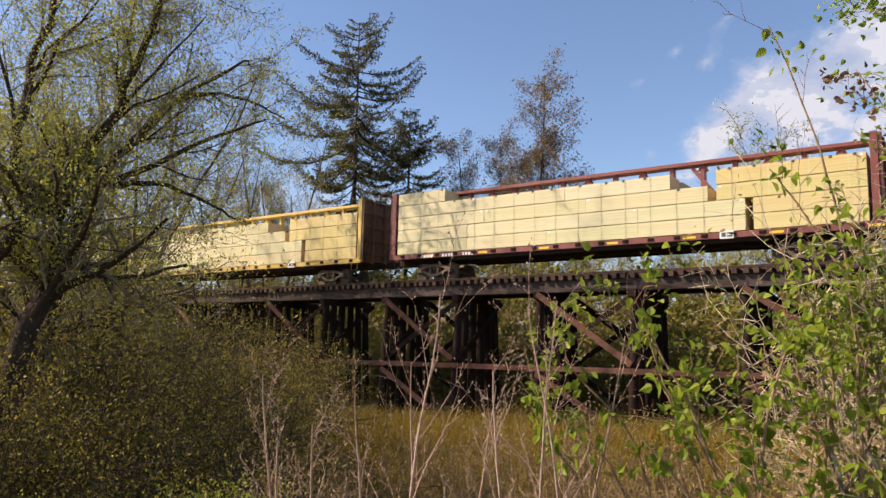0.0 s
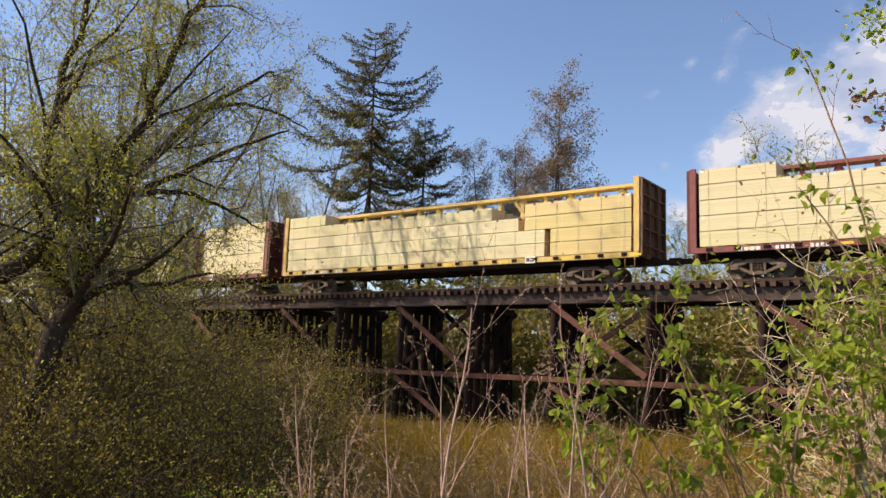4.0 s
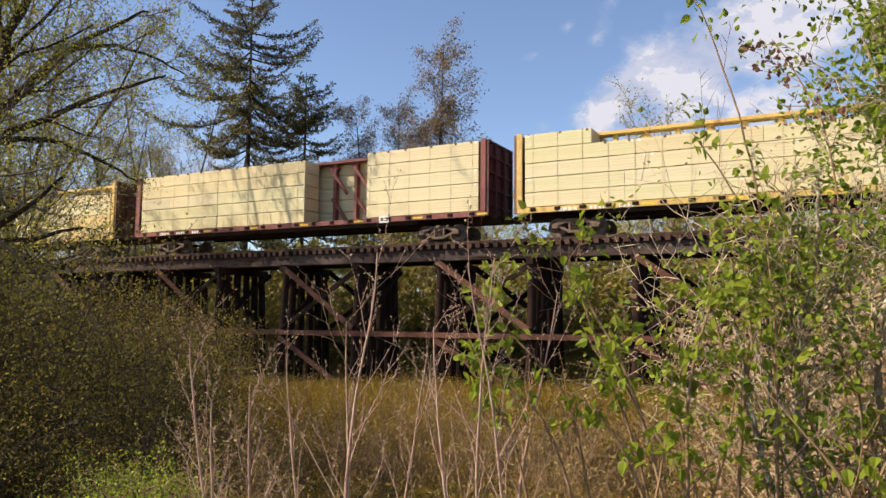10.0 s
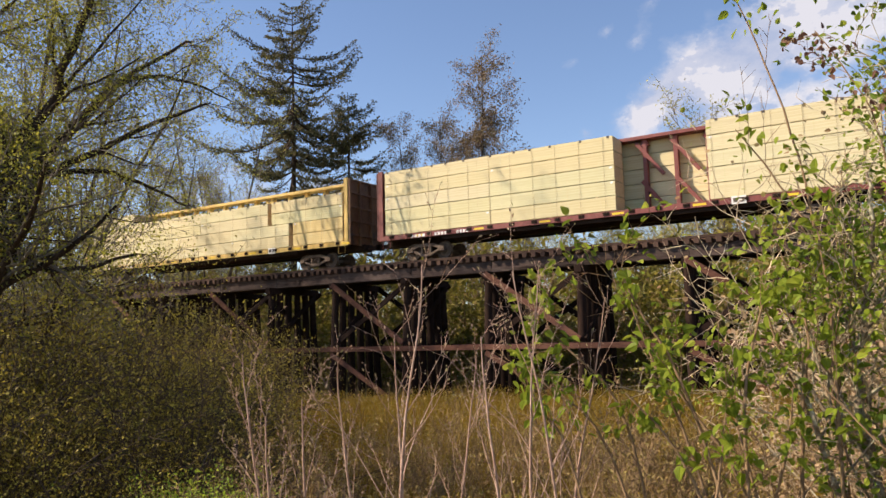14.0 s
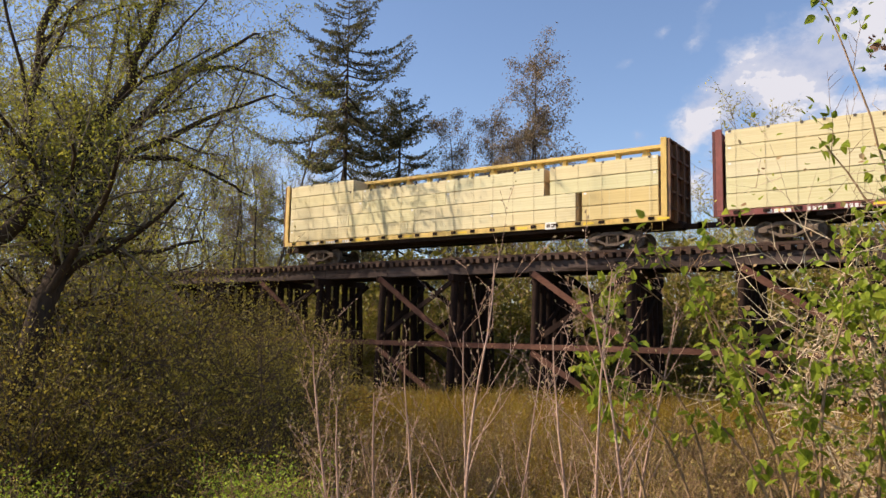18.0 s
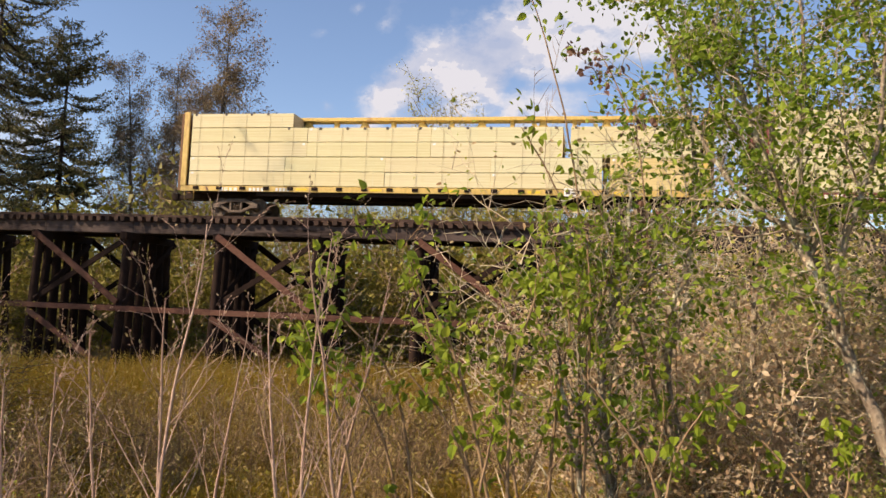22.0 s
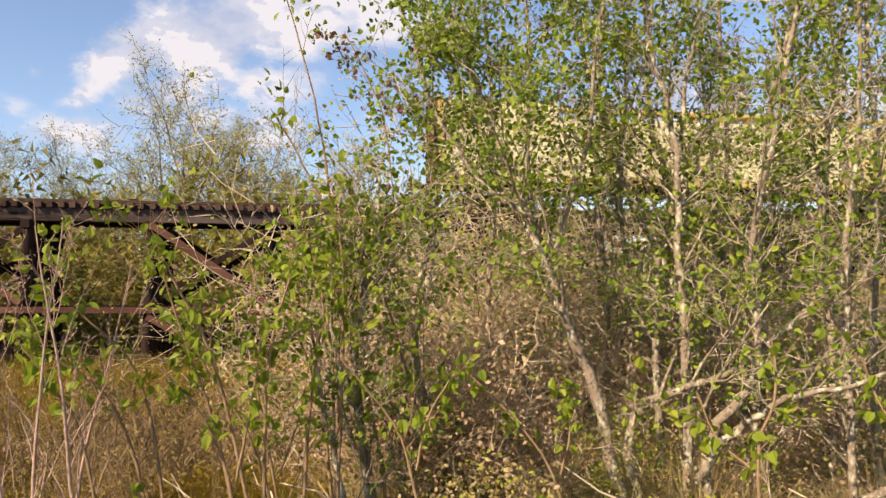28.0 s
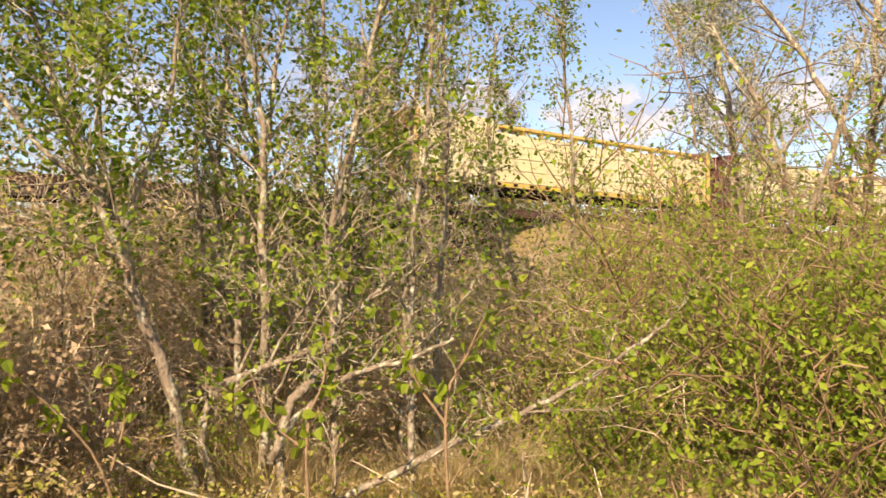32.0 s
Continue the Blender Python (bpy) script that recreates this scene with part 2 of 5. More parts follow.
M_LEAFBRIGHT = leafy("bright spring leaf", [(0.16, 0.25, 0.02), (0.26, 0.36, 0.035), (0.40, 0.46, 0.06)], 0.5)
M_OLIVE = leafy("olive brush leaf", [(0.11, 0.105, 0.016), (0.20, 0.18, 0.030), (0.31, 0.25, 0.055)], 0.3)
M_CATKIN = leafy("brown catkins", [(0.15, 0.105, 0.07), (0.25, 0.18, 0.115), (0.21, 0.175, 0.085)], 0.3)
M_NEEDLE = leafy("fir needles", [(0.06, 0.068, 0.028), (0.11, 0.108, 0.045), (0.19, 0.155, 0.07)], 0.25, 0.6)
M_LEAFTAN = leafy("tan green budding leaf", [(0.25, 0.22, 0.05), (0.38, 0.34, 0.07), (0.48, 0.44, 0.10)], 0.4)
M_HAZELDRY = leafy("mixed fresh and dry leaf", [(0.20, 0.25, 0.03), (0.34, 0.38, 0.05), (0.48, 0.45, 0.11), (0.54, 0.40, 0.21), (0.34, 0.21, 0.11)], 0.45)
M_BUDTAN = leafy("tan bud", [(0.25, 0.16, 0.06), (0.42, 0.31, 0.13), (0.26, 0.23, 0.05)], 0.3)
M_PALETWIG = surface("pale dry twigs", [(0.40, 0.31, 0.20), (0.62, 0.51, 0.36)], 8.0, fine=50.0, rough=0.85, rand=0.35, island=True)
M_LICHENTWIG = surface("lichened twigs", [(0.28, 0.22, 0.14), (0.49, 0.41, 0.28)], 12.0, fine=50.0, rough=0.9, rand=0.3, island=True, stain=((0.42, 0.43, 0.33), 14.0, 0.55))
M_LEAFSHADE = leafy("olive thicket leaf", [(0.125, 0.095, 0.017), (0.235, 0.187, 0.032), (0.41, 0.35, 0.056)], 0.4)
M_DRAPE = surface("hanging grey lichen", [(0.26, 0.26, 0.20), (0.44, 0.44, 0.34)], 12.0, fine=50.0, rough=0.95, rand=0.25, island=True)
M_LICHENLEAF = leafy("lichen tuft", [(0.26, 0.25, 0.17), (0.44, 0.42, 0.29)], 0.3)
M_LITTER = leafy("fallen leaf", [(0.20, 0.12, 0.06), (0.34, 0.22, 0.11), (0.46, 0.33, 0.19)], 0.2)
M_DEAD = leafy("dead brown leaf", [(0.12, 0.06, 0.05), (0.20, 0.11, 0.07)], 0.3)
M_REED = leafy("dry meadow stem", [(0.16, 0.085, 0.010), (0.29, 0.175, 0.022), (0.20, 0.13, 0.012), (0.16, 0.14, 0.012)], 0.3)
M_MEADOWLEAF = leafy("golden meadow leaf", [(0.20, 0.14, 0.014), (0.36, 0.24, 0.030), (0.22, 0.20, 0.018), (0.46, 0.33, 0.10), (0.15, 0.10, 0.014)], 0.3)
M_GRASS = leafy("olive grass blade", [(0.12, 0.12, 0.016), (0.20, 0.185, 0.024), (0.29, 0.21, 0.035)], 0.3)


# ---- mesh tools ----
def mesh_np(name, V, F, mat=None, mats=None, midx=None, smooth=False):
    """Mesh from arrays: V (n,3), F list of (m,k) index arrays."""
    me = bpy.data.meshes.new(name)
    V = np.asarray(V, np.float32)
    F = [np.asarray(f, np.int32) for f in F if len(f)]
    me.vertices.add(len(V))
    me.vertices.foreach_set("co", V.ravel())
    loops = np.concatenate([f.ravel() for f in F])
    sizes = np.concatenate([np.full(len(f), f.shape[1], np.int32) for f in F])
    starts = np.concatenate([[0], np.cumsum(sizes)[:-1]]).astype(np.int32)
    me.loops.add(len(loops))
    me.loops.foreach_set("vertex_index", loops)
    me.polygons.add(len(sizes))
    me.polygons.foreach_set("loop_start", starts)
    me.polygons.foreach_set("loop_total", sizes)
    for m in mats or [mat]:
        me.materials.append(m)
    if midx is not None:
        me.polygons.foreach_set("material_index", np.asarray(midx, np.int32))
    me.polygons.foreach_set("use_smooth", np.full(len(sizes), smooth, bool))
    me.update(calc_edges=True)
    me.validate()
    return me


BOXF = np.array([[0, 3, 2, 1], [4, 5, 6, 7], [0, 1, 5, 4], [1, 2, 6, 5], [2, 3, 7, 6], [3, 0, 4, 7]])


def box_v(x0, x1, y0, y1, z0, z1):
    return np.array([[x0, y0, z0], [x1, y0, z0], [x1, y1, z0], [x0, y1, z0], [x0, y0, z1], [x1, y0, z1], [x1, y1, z1], [x0, y1, z1]], float)


def bar_v(a, b, w, h, up=(0, 0, 1)):
    """Corners of a beam from a to b, w wide sideways, h high."""
    a, b = np.array(a, float), np.array(b, float)
    d = (b - a) / np.linalg.norm(b - a)
    s = np.cross(d, up)
    s /= np.linalg.norm(s)
    u = np.cross(s, d)
    out = []
    for du in (-h / 2, h / 2):
        for p, ds in ((a, -w / 2), (b, -w / 2), (b, w / 2), (a, w / 2)):
            out.append(p + s * ds + u * du)
    return np.array(out)


def join_boxes(name, vs, mat, bevel=0.0):
    V = np.concatenate(vs)
    F = np.concatenate([BOXF + 8 * i for i in range(len(vs))])
    me = mesh_np(name, V, [F], mat)
    bm = bmesh.new()
    bm.from_mesh(me)
    bmesh.ops.recalc_face_normals(bm, faces=bm.faces)
    if bevel:
        bmesh.ops.bevel(bm, geom=bm.edges[:], offset=bevel, segments=1, affect="EDGES")
    bm.to_mesh(me)
    bm.free()
    return me


def part(name, me, parent=None, label="", at=None):
    ob = new(name, me)
    ob.parent = parent
    if at is not None:
        ob.matrix_basis = at
    if label:
        ob["label"] = label
    return ob


def thing(name, label, category, group="", kind="", at=None):
    ob = new(name)
    ob.empty_display_size = 0.2
    if at is not None:
        ob.matrix_basis = at
    return tagged(ob, label, category, group, kind)


def tubes(polys, sides_of):
    """polys: list of (points n x 3, r0, r1, level). Returns V, F."""
    groups = {}
    for pts, r0, r1, lv in polys:
        groups.setdefault((len(pts), sides_of(lv)), []).append((pts, r0, r1))
    Vs, Fs, off = [], [], 0
    for (n, k), items in groups.items():
        Pn = np.array([it[0] for it in items], float)
        r0 = np.array([it[1] for it in items])[:, None]
        r1 = np.array([it[2] for it in items])[:, None]
        u = np.linspace(0, 1, n)[None, :]
        rad = r0 * (1 - u) + r1 * u
        T = np.gradient(Pn, axis=1)
        T /= np.linalg.norm(T, axis=2, keepdims=True) + 1e-9
        ref = np.where(np.abs(T[:, :1, 2:3]) > 0.8, np.array([1.0, 0, 0]), np.array([0, 0, 1.0]))
        A = np.cross(T, np.broadcast_to(ref, T.shape))
        A /= np.linalg.norm(A, axis=2, keepdims=True) + 1e-9
        Bv = np.cross(T, A)
        ang = np.arange(k) * 2 * np.pi / k
        ring = Pn[:, :, None, :] + rad[:, :, None, None] * (np.cos(ang)[None, None, :, None] * A[:, :, None, :] + np.sin(ang)[None, None, :, None] * Bv[:, :, None, :])
        B = len(items)
        Vs.append(ring.reshape(-1, 3))
        base = off + (np.arange(B)[:, None, None] * n + np.arange(n - 1)[None, :, None]) * k
        j = np.arange(k)[None, None, :]
        j2 = (j + 1) % k
        q = np.stack([base + j, base + j2, base + k + j2, base + k + j], -1).reshape(-1, 4)
        Fs.append(q)
        off += B * n * k
    return np.concatenate(Vs), Fs


def tube_mesh(name, polys, mat, sides_of=lambda lv: (8, 5, 4, 3, 3)[min(lv, 4)]):
    V, F = tubes(polys, sides_of)
    return mesh_np(name, V, F, mat, smooth=True)


LEAF_SMALL = (np.array([[0, 0, 0], [0.5, 0.28, 0.05], [1, 0, 0], [0.5, -0.28, 0.05]]), [np.array([[0, 1, 2, 3]])])
# pointed oval blade folded along its midrib
LEAF_BIG = (np.array([[0, 0, 0], [1.0, 0, -0.16], [0.10, 0.25, 0.07], [0.40, 0.37, 0.10], [0.76, 0.20, 0.0], [0.10, -0.25, 0.07], [0.40, -0.37, 0.10], [0.76, -0.20, 0.0]]),
            [np.array([[0, 1, 4, 3], [0, 6, 7, 1]]), np.array([[0, 3, 2], [0, 5, 6]])])
LEAF_TRI = (np.array([[0, 0.22, 0], [0, -0.22, 0.05], [1, 0, 0.02]]), [np.array([[0, 1, 2]])])
LEAF_HEX = (np.array([[0, 0, 0], [0.22, 0.36, 0.10], [0.62, 0.36, 0.08], [1.0, 0, -0.04], [0.62, -0.36, 0.08], [0.22, -0.36, 0.10]]), [np.array([[0, 3, 2, 1], [0, 5, 4, 3]])])
LEAF_BUD = (np.array([[0, 0, 0], [0.45, 0.20, 0.12], [1, 0, 0], [0.45, -0.20, 0.12], [0.45, 0, -0.2]]), [np.array([[0, 1, 2, 3]]), np.array([[0, 2, 4], [0, 4, 1]])])


def leaf_mesh(name, pos, size, rng, mat, shape=LEAF_SMALL, up=0.4, axis=None, spread=1.0):
    """One joined mesh of single leaves."""
    pos = np.asarray(pos, float)
    n = len(pos)
    t, faces = shape
    ax = rng.normal(size=(n, 3)) * spread
    if axis is not None:
        ax = ax + np.asarray(axis)
    ax /= np.linalg.norm(ax, axis=1, keepdims=True) + 1e-9
    nn = rng.normal(size=(n, 3)) + np.array([0, 0, up * 2])
    side = np.cross(nn, ax)
    side /= np.linalg.norm(side, axis=1, keepdims=True) + 1e-9
    nrm = np.cross(ax, side)
    sz = size * rng.uniform(0.55, 1.25, n)
    V = pos[:, None, :] + sz[:, None, None] * (t[None, :, 0:1] * ax[:, None] + t[None, :, 1:2] * side[:, None] + t[None, :, 2:3] * nrm[:, None])
    k = len(t)
    F = [(np.arange(n)[:, None, None] * k + f[None]).reshape(-1, f.shape[1]) for f in faces]
    return mesh_np(name, V.reshape(-1, 3), F, mat)


def limb(polys, ends, p, d, length, r, lv, rng, P):
    """Grows one limb and its children. P: per-level lists."""
    n = P["seg"][lv]
    pts = [p]
    wob, up = P["wob"][lv], P["up"][lv]
    for i in range(n):
        d = (d + Vector((rng.gauss(0, wob), rng.gauss(0, wob), rng.gauss(0, wob) + up))).normalized()
        p = p + d * (length / n)
        pts.append(p)
    r1 = r * P.get("taper", 0.3)
    polys.append(([tuple(q) for q in pts], r, r1, lv))
    last = lv >= P["levels"] - 1
    if lv >= P["leaf_from"]:
        for i in range(1, n + 1):
            ends.append((pts[i], (pts[i] - pts[i - 1]).normalized()))
    if last:
        return
    k = P["kids"][lv]
    k = int(k) + (rng.random() < k - int(k))
    for c in range(k):
        u = P["start"][lv] + (1 - P["start"][lv]) * (c + rng.random()) / k
        i = min(int(u * n), n - 1)
        f = u * n - i
        q = pts[i].lerp(pts[i + 1], f)
        dd = (pts[i + 1] - pts[i]).normalized()
        side = dd.orthogonal().normalized()
        side.rotate(Matrix.Rotation(rng.random() * 2 * math.pi, 3, dd))
        a = radians(rng.gauss(P["ang"][lv], P["ang"][lv] * 0.22))
        nd_ = dd * math.cos(a) + side * math.sin(a)
        ln = length * P["ratio"][lv] * (1 - P.get("fall", 0.5) * u) * rng.uniform(0.7, 1.25)
        limb(polys, ends, q, nd_, ln, max(r * (1 - (1 - P.get("taper", 0.3)) * u) * P.get("thin", 0.55), P.get("rmin", 0.004)), lv + 1, rng, P)


def scatter(ends, per, jitter, rng):
    """Leaf places round the twig ends, per leaves each."""
    p = np.array([tuple(e[0]) for e in ends])
    d = np.array([tuple(e[1]) for e in ends])
    if per < 1:
        keep = rng.random(len(p)) < per
        p, d = p[keep], d[keep]
        per = 1
    p, d = np.repeat(p, per, 0), np.repeat(d, per, 0)
    return p + rng.normal(size=p.shape) * jitter, d


def ease(a, b, v):
    u = min(1.0, max(0.0, (v - a) / (b - a)))
    return u * u * (3 - 2 * u)


TRACK_Y, RAIL_Z = 32.42, 5.53


def ground_z(x, y):
    dist = math.hypot(x, y)
    z = -1.5 * ease(3.5, 13.0, dist)
    if y < 0:
        z = -0.3 * ease(4, 20, dist)
    z += 0.12 * noise.noise(Vector((x * 0.22, y * 0.22, 0))) * ease(1, 6, dist)
    z += 1.2 * ease(42, 90, y)
    edge = max(ease(-44, -60, x) if x < 0 else 0, ease(16, 30, x) if x > 0 else 0)
    ridge = max(0.0, min(1.0, 1 - (abs(y - TRACK_Y) - 2.6) / 9.0))
    return z + edge * ridge * (5.0 - z)


def make_ground():
    n = 150
    u = np.linspace(-1, 1, n)
    gx = np.sinh(u * 5.2) / math.sinh(5.2) * 2500
    gy = np.sinh(u * 5.2) / math.sinh(5.2) * 2500 + 18
    V = [(x, y, ground_z(x, y)) for y in gy for x in gx]
    i = np.arange(n * n).reshape(n, n)
    F = np.stack([i[:-1, :-1], i[:-1, 1:], i[1:, 1:], i[1:, :-1]], -1).reshape(-1, 4)
    ob = new("ground", mesh_np("ground", V, [F], M_GROUND, smooth=True))
    tagged(ob, "brown leaf-littered soil under brush and dry meadow", "ground", kind="structure")


make_ground()


# ---- clouds ----
def make_clouds():
    """Far sheet of sky with cumulus; the body attribute says where cloud may form."""
    m, nt, b, out = nodes_of("sunlit cumulus")
    at = nt.nodes.new("ShaderNodeAttribute")
    at.attribute_name = "body"
    n1 = noise_node(nt, 0.0085, 9, (1, 1, 1.5), 0.58, True)
    n2 = noise_node(nt, 0.0045, 6, (1, 1, 1.4), 0.6, True)
    add = nt.nodes.new("ShaderNodeMath")
    add.operation = "MULTIPLY_ADD"
    nt.links.new(n1, add.inputs[0])
    add.inputs[1].default_value = 1.0
    nt.links.new(at.outputs["Fac"], add.inputs[2])
    al = ramp_node(nt, add.outputs[0], [(0, 0, 0), (0.10, 0.10, 0.10), (0.45, 0.45, 0.45), (0.82, 0.82, 0.82), (1, 1, 1)], 0.70, 1.05)
    em = nt.nodes.new("ShaderNodeEmission")
    both = nt.nodes.new("ShaderNodeMath")
    both.operation = "ADD"
    nt.links.new(n1, both.inputs[0])
    nt.links.new(n2, both.inputs[1])
    nt.links.new(ramp_node(nt, both.outputs[0], [(0.27, 0.33, 0.45), (0.37, 0.41, 0.49), (0.47, 0.49, 0.53)], 0.78, 1.18), em.inputs["Color"])
    em.inputs["Strength"].default_value = 1.0
    tr = nt.nodes.new("ShaderNodeBsdfTransparent")
    mx = nt.nodes.new("ShaderNodeMixShader")
    nt.links.new(al, mx.inputs[0])
    nt.links.new(tr.outputs[0], mx.inputs[1])
    nt.links.new(em.outputs[0], mx.inputs[2])
    nt.links.new(mx.outputs[0], out.inputs["Surface"])
    # azimuth, elevation, half length, half width, slope, weight
    blobs = ((-13.5, 17.6, 5.5, 1.7, 33, 0.72), (-9.0, 18.6, 6.0, 2.6, 30, 0.70), (-11.5, 14.8, 5.0, 2.0, 22, 0.52), (-3.0, 20.6, 6.0, 3.2, 15, 0.66), (4.0, 22.0, 6.0, 3.6, 8, 0.60), (-4.0, 15.5, 4.0, 1.8, 10, 0.46),
             (-17.5, 13.6, 2.6, 1.2, 40, 0.50), (-17.5, 11.2, 5.0, 1.7, 5, 0.52), (-20.4, 14.6, 0.7, 1.2, 80, 0.46), (-21.6, 12.4, 1.4, 1.2, 30, 0.42), (-8.0, 12.0, 6.0, 2.2, 0, 0.46), (-27.0, 10.5, 6.0, 1.5, 0, 0.35),
             (-16.3, 21.0, 1.3, 0.7, 60, 0.29), (-21.3, 19.9, 1.0, 0.5, 20, 0.27), (-18.6, 21.8, 0.9, 0.5, 40, 0.27), (-26.0, 22.0, 1.4, 0.5, 30, 0.22), (-14.5, 24.0, 1.6, 0.6, 40, 0.25), (-8.0, 27.0, 2.4, 1.0, 30, 0.32),
             (12.0, 13.0, 5.0, 2.0, 0, 0.5), (24.0, 14.0, 5.0, 2.4, 10, 0.55), (36.0, 12.5, 5.0, 2.4, 0, 0.6), (47.0, 12.0, 6.0, 2.4, 0, 0.6), (58.0, 12.3, 6.0, 2.6, 0, 0.6), (72.0, 14.0, 8.0, 4.0, 0, 0.6), (-45.0, 11.0, 9.0, 2.0, 0, 0.45), (-75.0, 13.0, 9.0, 3.0, 0, 0.6))
    az, el = np.linspace(-95, 95, 381), np.linspace(2, 34, 97)
    A, E_ = np.meshgrid(az, el)
    body = np.zeros_like(A)
    for a0, e0, ra, re_, tilt, weight in blobs:
        c, sn = math.cos(radians(tilt)), math.sin(radians(tilt))
        u, v = (A - a0) * c + (E_ - e0) * sn, (E_ - e0) * c - (A - a0) * sn
        body = np.maximum(body, weight * np.exp(-((u / ra) ** 2 + (v / re_) ** 2) * 0.7))
    ra_, rel = np.radians(A), np.radians(E_)
    V = np.stack([1500 * np.sin(ra_) * np.cos(rel), 1500 * np.cos(ra_) * np.cos(rel), 1500 * np.sin(rel)], -1).reshape(-1, 3)
    i = np.arange(A.size).reshape(A.shape)
    F = np.stack([i[:-1, :-1], i[:-1, 1:], i[1:, 1:], i[1:, :-1]], -1).reshape(-1, 4)
    me = mesh_np("clouds", V, [F], m, smooth=True)
    me.attributes.new("body", "FLOAT", "POINT").data.foreach_set("value", body.ravel().astype(np.float32))
    tagged(new("backdrop_clouds", me), "white sunlit cumulus clouds in a blue sky", "sky", kind="structure")


make_clouds()


# ---- trestle ----
BENTS = [1.65 + 4.5 * k for k in range(-10, 6)]
POSTS_Y = (-1.62, -1.02, -0.36, 0.36, 1.02, 1.62)


def make_trestle():
    tr = thing("railway_trestle", "dark creosoted timber pile trestle crossing the brushy meadow", "bridge")
    x0, x1 = BENTS[0] - 1, BENTS[-1] + 1
    # bents, each post with its batter
    for bi, bx in enumerate(BENTS):
        bent = part("bent", None, tr, at=pose(bx, TRACK_Y, 0))
        gz = ground_z(bx, TRACK_Y) - 0.4
        part("cap", join_boxes("cap", [box_v(-0.17, 0.17, -2.0, 2.0, 4.16, 4.50)], M_TIMBER, 0.02), bent)
        for py in POSTS_Y:
            r = 0.185 + 0.02 * noise.noise(Vector((bx, py, 3)))
            foot = py * 1.22
            pts = [(0, foot + (py - foot) * u, gz + (4.17 - gz) * u) for u in (0, 0.33, 0.66, 1)]
            part("post", tube_mesh("post", [(pts, r + 0.03, r, 0)], M_TIMBER, lambda lv: 10), bent)
        for sgn in (1, -1):
            part("sway_brace", join_boxes("sway", [bar_v((sgn * 0.22, -1.95 * sgn, 1.3), (sgn * 0.22, 1.65 * sgn, 4.1), 0.09, 0.24)], M_TIMBER, 0.008), bent)
        part("sill_brace", join_boxes("sillb", [box_v(0.17, 0.27, -2.1, 2.1, 0.98, 1.22)], M_TIMBER, 0.008), bent)
    # stringers in lengths of one bay
    for a, b in zip(BENTS[:-1], BENTS[1:]):
        for y in (-1.15, -0.78, 0.78, 1.15):
            # near outer stringer takes the greyer, lighter material, the others the dark one
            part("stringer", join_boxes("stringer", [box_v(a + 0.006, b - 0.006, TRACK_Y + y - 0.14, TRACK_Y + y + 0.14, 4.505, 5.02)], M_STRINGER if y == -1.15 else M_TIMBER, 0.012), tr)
        # girts along both faces
        for y in (-2.12, 2.12):
            part("girt", join_boxes("girt", [box_v(a + 0.004, b - 0.004, TRACK_Y + y - 0.06, TRACK_Y + y + 0.06, 0.96, 1.20)], M_GIRT, 0.008), tr)
    # crossed braces in every other bay
    for k, a in enumerate(BENTS[:-1]):
        if round((a - 1.65) / 4.5) % 2:
            continue
        b = a + 4.5
        # main braces: rust brown on the near face, dark on the far one
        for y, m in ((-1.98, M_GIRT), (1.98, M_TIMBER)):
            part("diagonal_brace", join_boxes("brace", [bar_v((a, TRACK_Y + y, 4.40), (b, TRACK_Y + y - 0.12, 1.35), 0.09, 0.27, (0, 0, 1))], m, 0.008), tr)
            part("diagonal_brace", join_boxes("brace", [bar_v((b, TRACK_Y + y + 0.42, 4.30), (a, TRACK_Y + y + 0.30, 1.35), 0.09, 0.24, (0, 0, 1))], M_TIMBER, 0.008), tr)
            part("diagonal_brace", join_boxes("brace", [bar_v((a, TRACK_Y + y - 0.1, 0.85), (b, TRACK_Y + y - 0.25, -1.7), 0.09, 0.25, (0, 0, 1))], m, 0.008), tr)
    # deck: guard timbers, walkway edge
    for y in (-1.28, 1.28):
        part("guard_timber", join_boxes("guard", [box_v(x0, x1, TRACK_Y + y - 0.1, TRACK_Y + y + 0.1, 5.245, 5.36)], M_TIE, 0.01), tr)
    tie = join_boxes("tie", [box_v(-0.11, 0.11, -1.50, 1.50, 5.025, 5.24)], M_TIE, 0.012)
    rng = random.Random(4)
    x = x0
    while x < x1:
        part("tie", tie, tr, at=pose(x, TRACK_Y + rng.uniform(-0.05, 0.05), rng.uniform(-0.012, 0.0), 0, 0, rng.uniform(-1, 1)))
        x += 0.42
    return tr


make_trestle()


def make_track():
    tk = thing("railway_track", "pair of rusty steel rails on ties", "track", kind="structure")
    prof = [(-0.07, 0.0), (0.07, 0.0), (0.07, 0.015), (0.012, 0.03), (0.012, 0.115), (0.036, 0.125), (0.036, 0.155), (-0.036, 0.155), (-0.036, 0.125), (-0.012, 0.115), (-0.012, 0.03), (-0.07, 0.015)]
    for y in (-0.755, 0.755):
        V = [(x, TRACK_Y + y + a, 5.245 + b) for x in (-140, 140) for a, b in prof]
        n = len(prof)
        F = np.array([[i, (i + 1) % n, n + (i + 1) % n, n + i] for i in range(n)])
        part("rail", mesh_np("rail", V, [F], M_RAIL), tk)
    tie = join_boxes("bank_tie", [box_v(-0.11, 0.11, -1.3, 1.3, 4.95, 5.24)], M_TIE)
    for x in list(np.arange(-75, BENTS[0] - 1.2, 0.55)) + list(np.arange(BENTS[-1] + 1.2, 75, 0.55)):
        part("tie", tie, tk, at=pose(x, TRACK_Y, 0))


make_track()


# ---- train ----
CAR_L, CAR_H = 22.70, 4.52
CARS = []


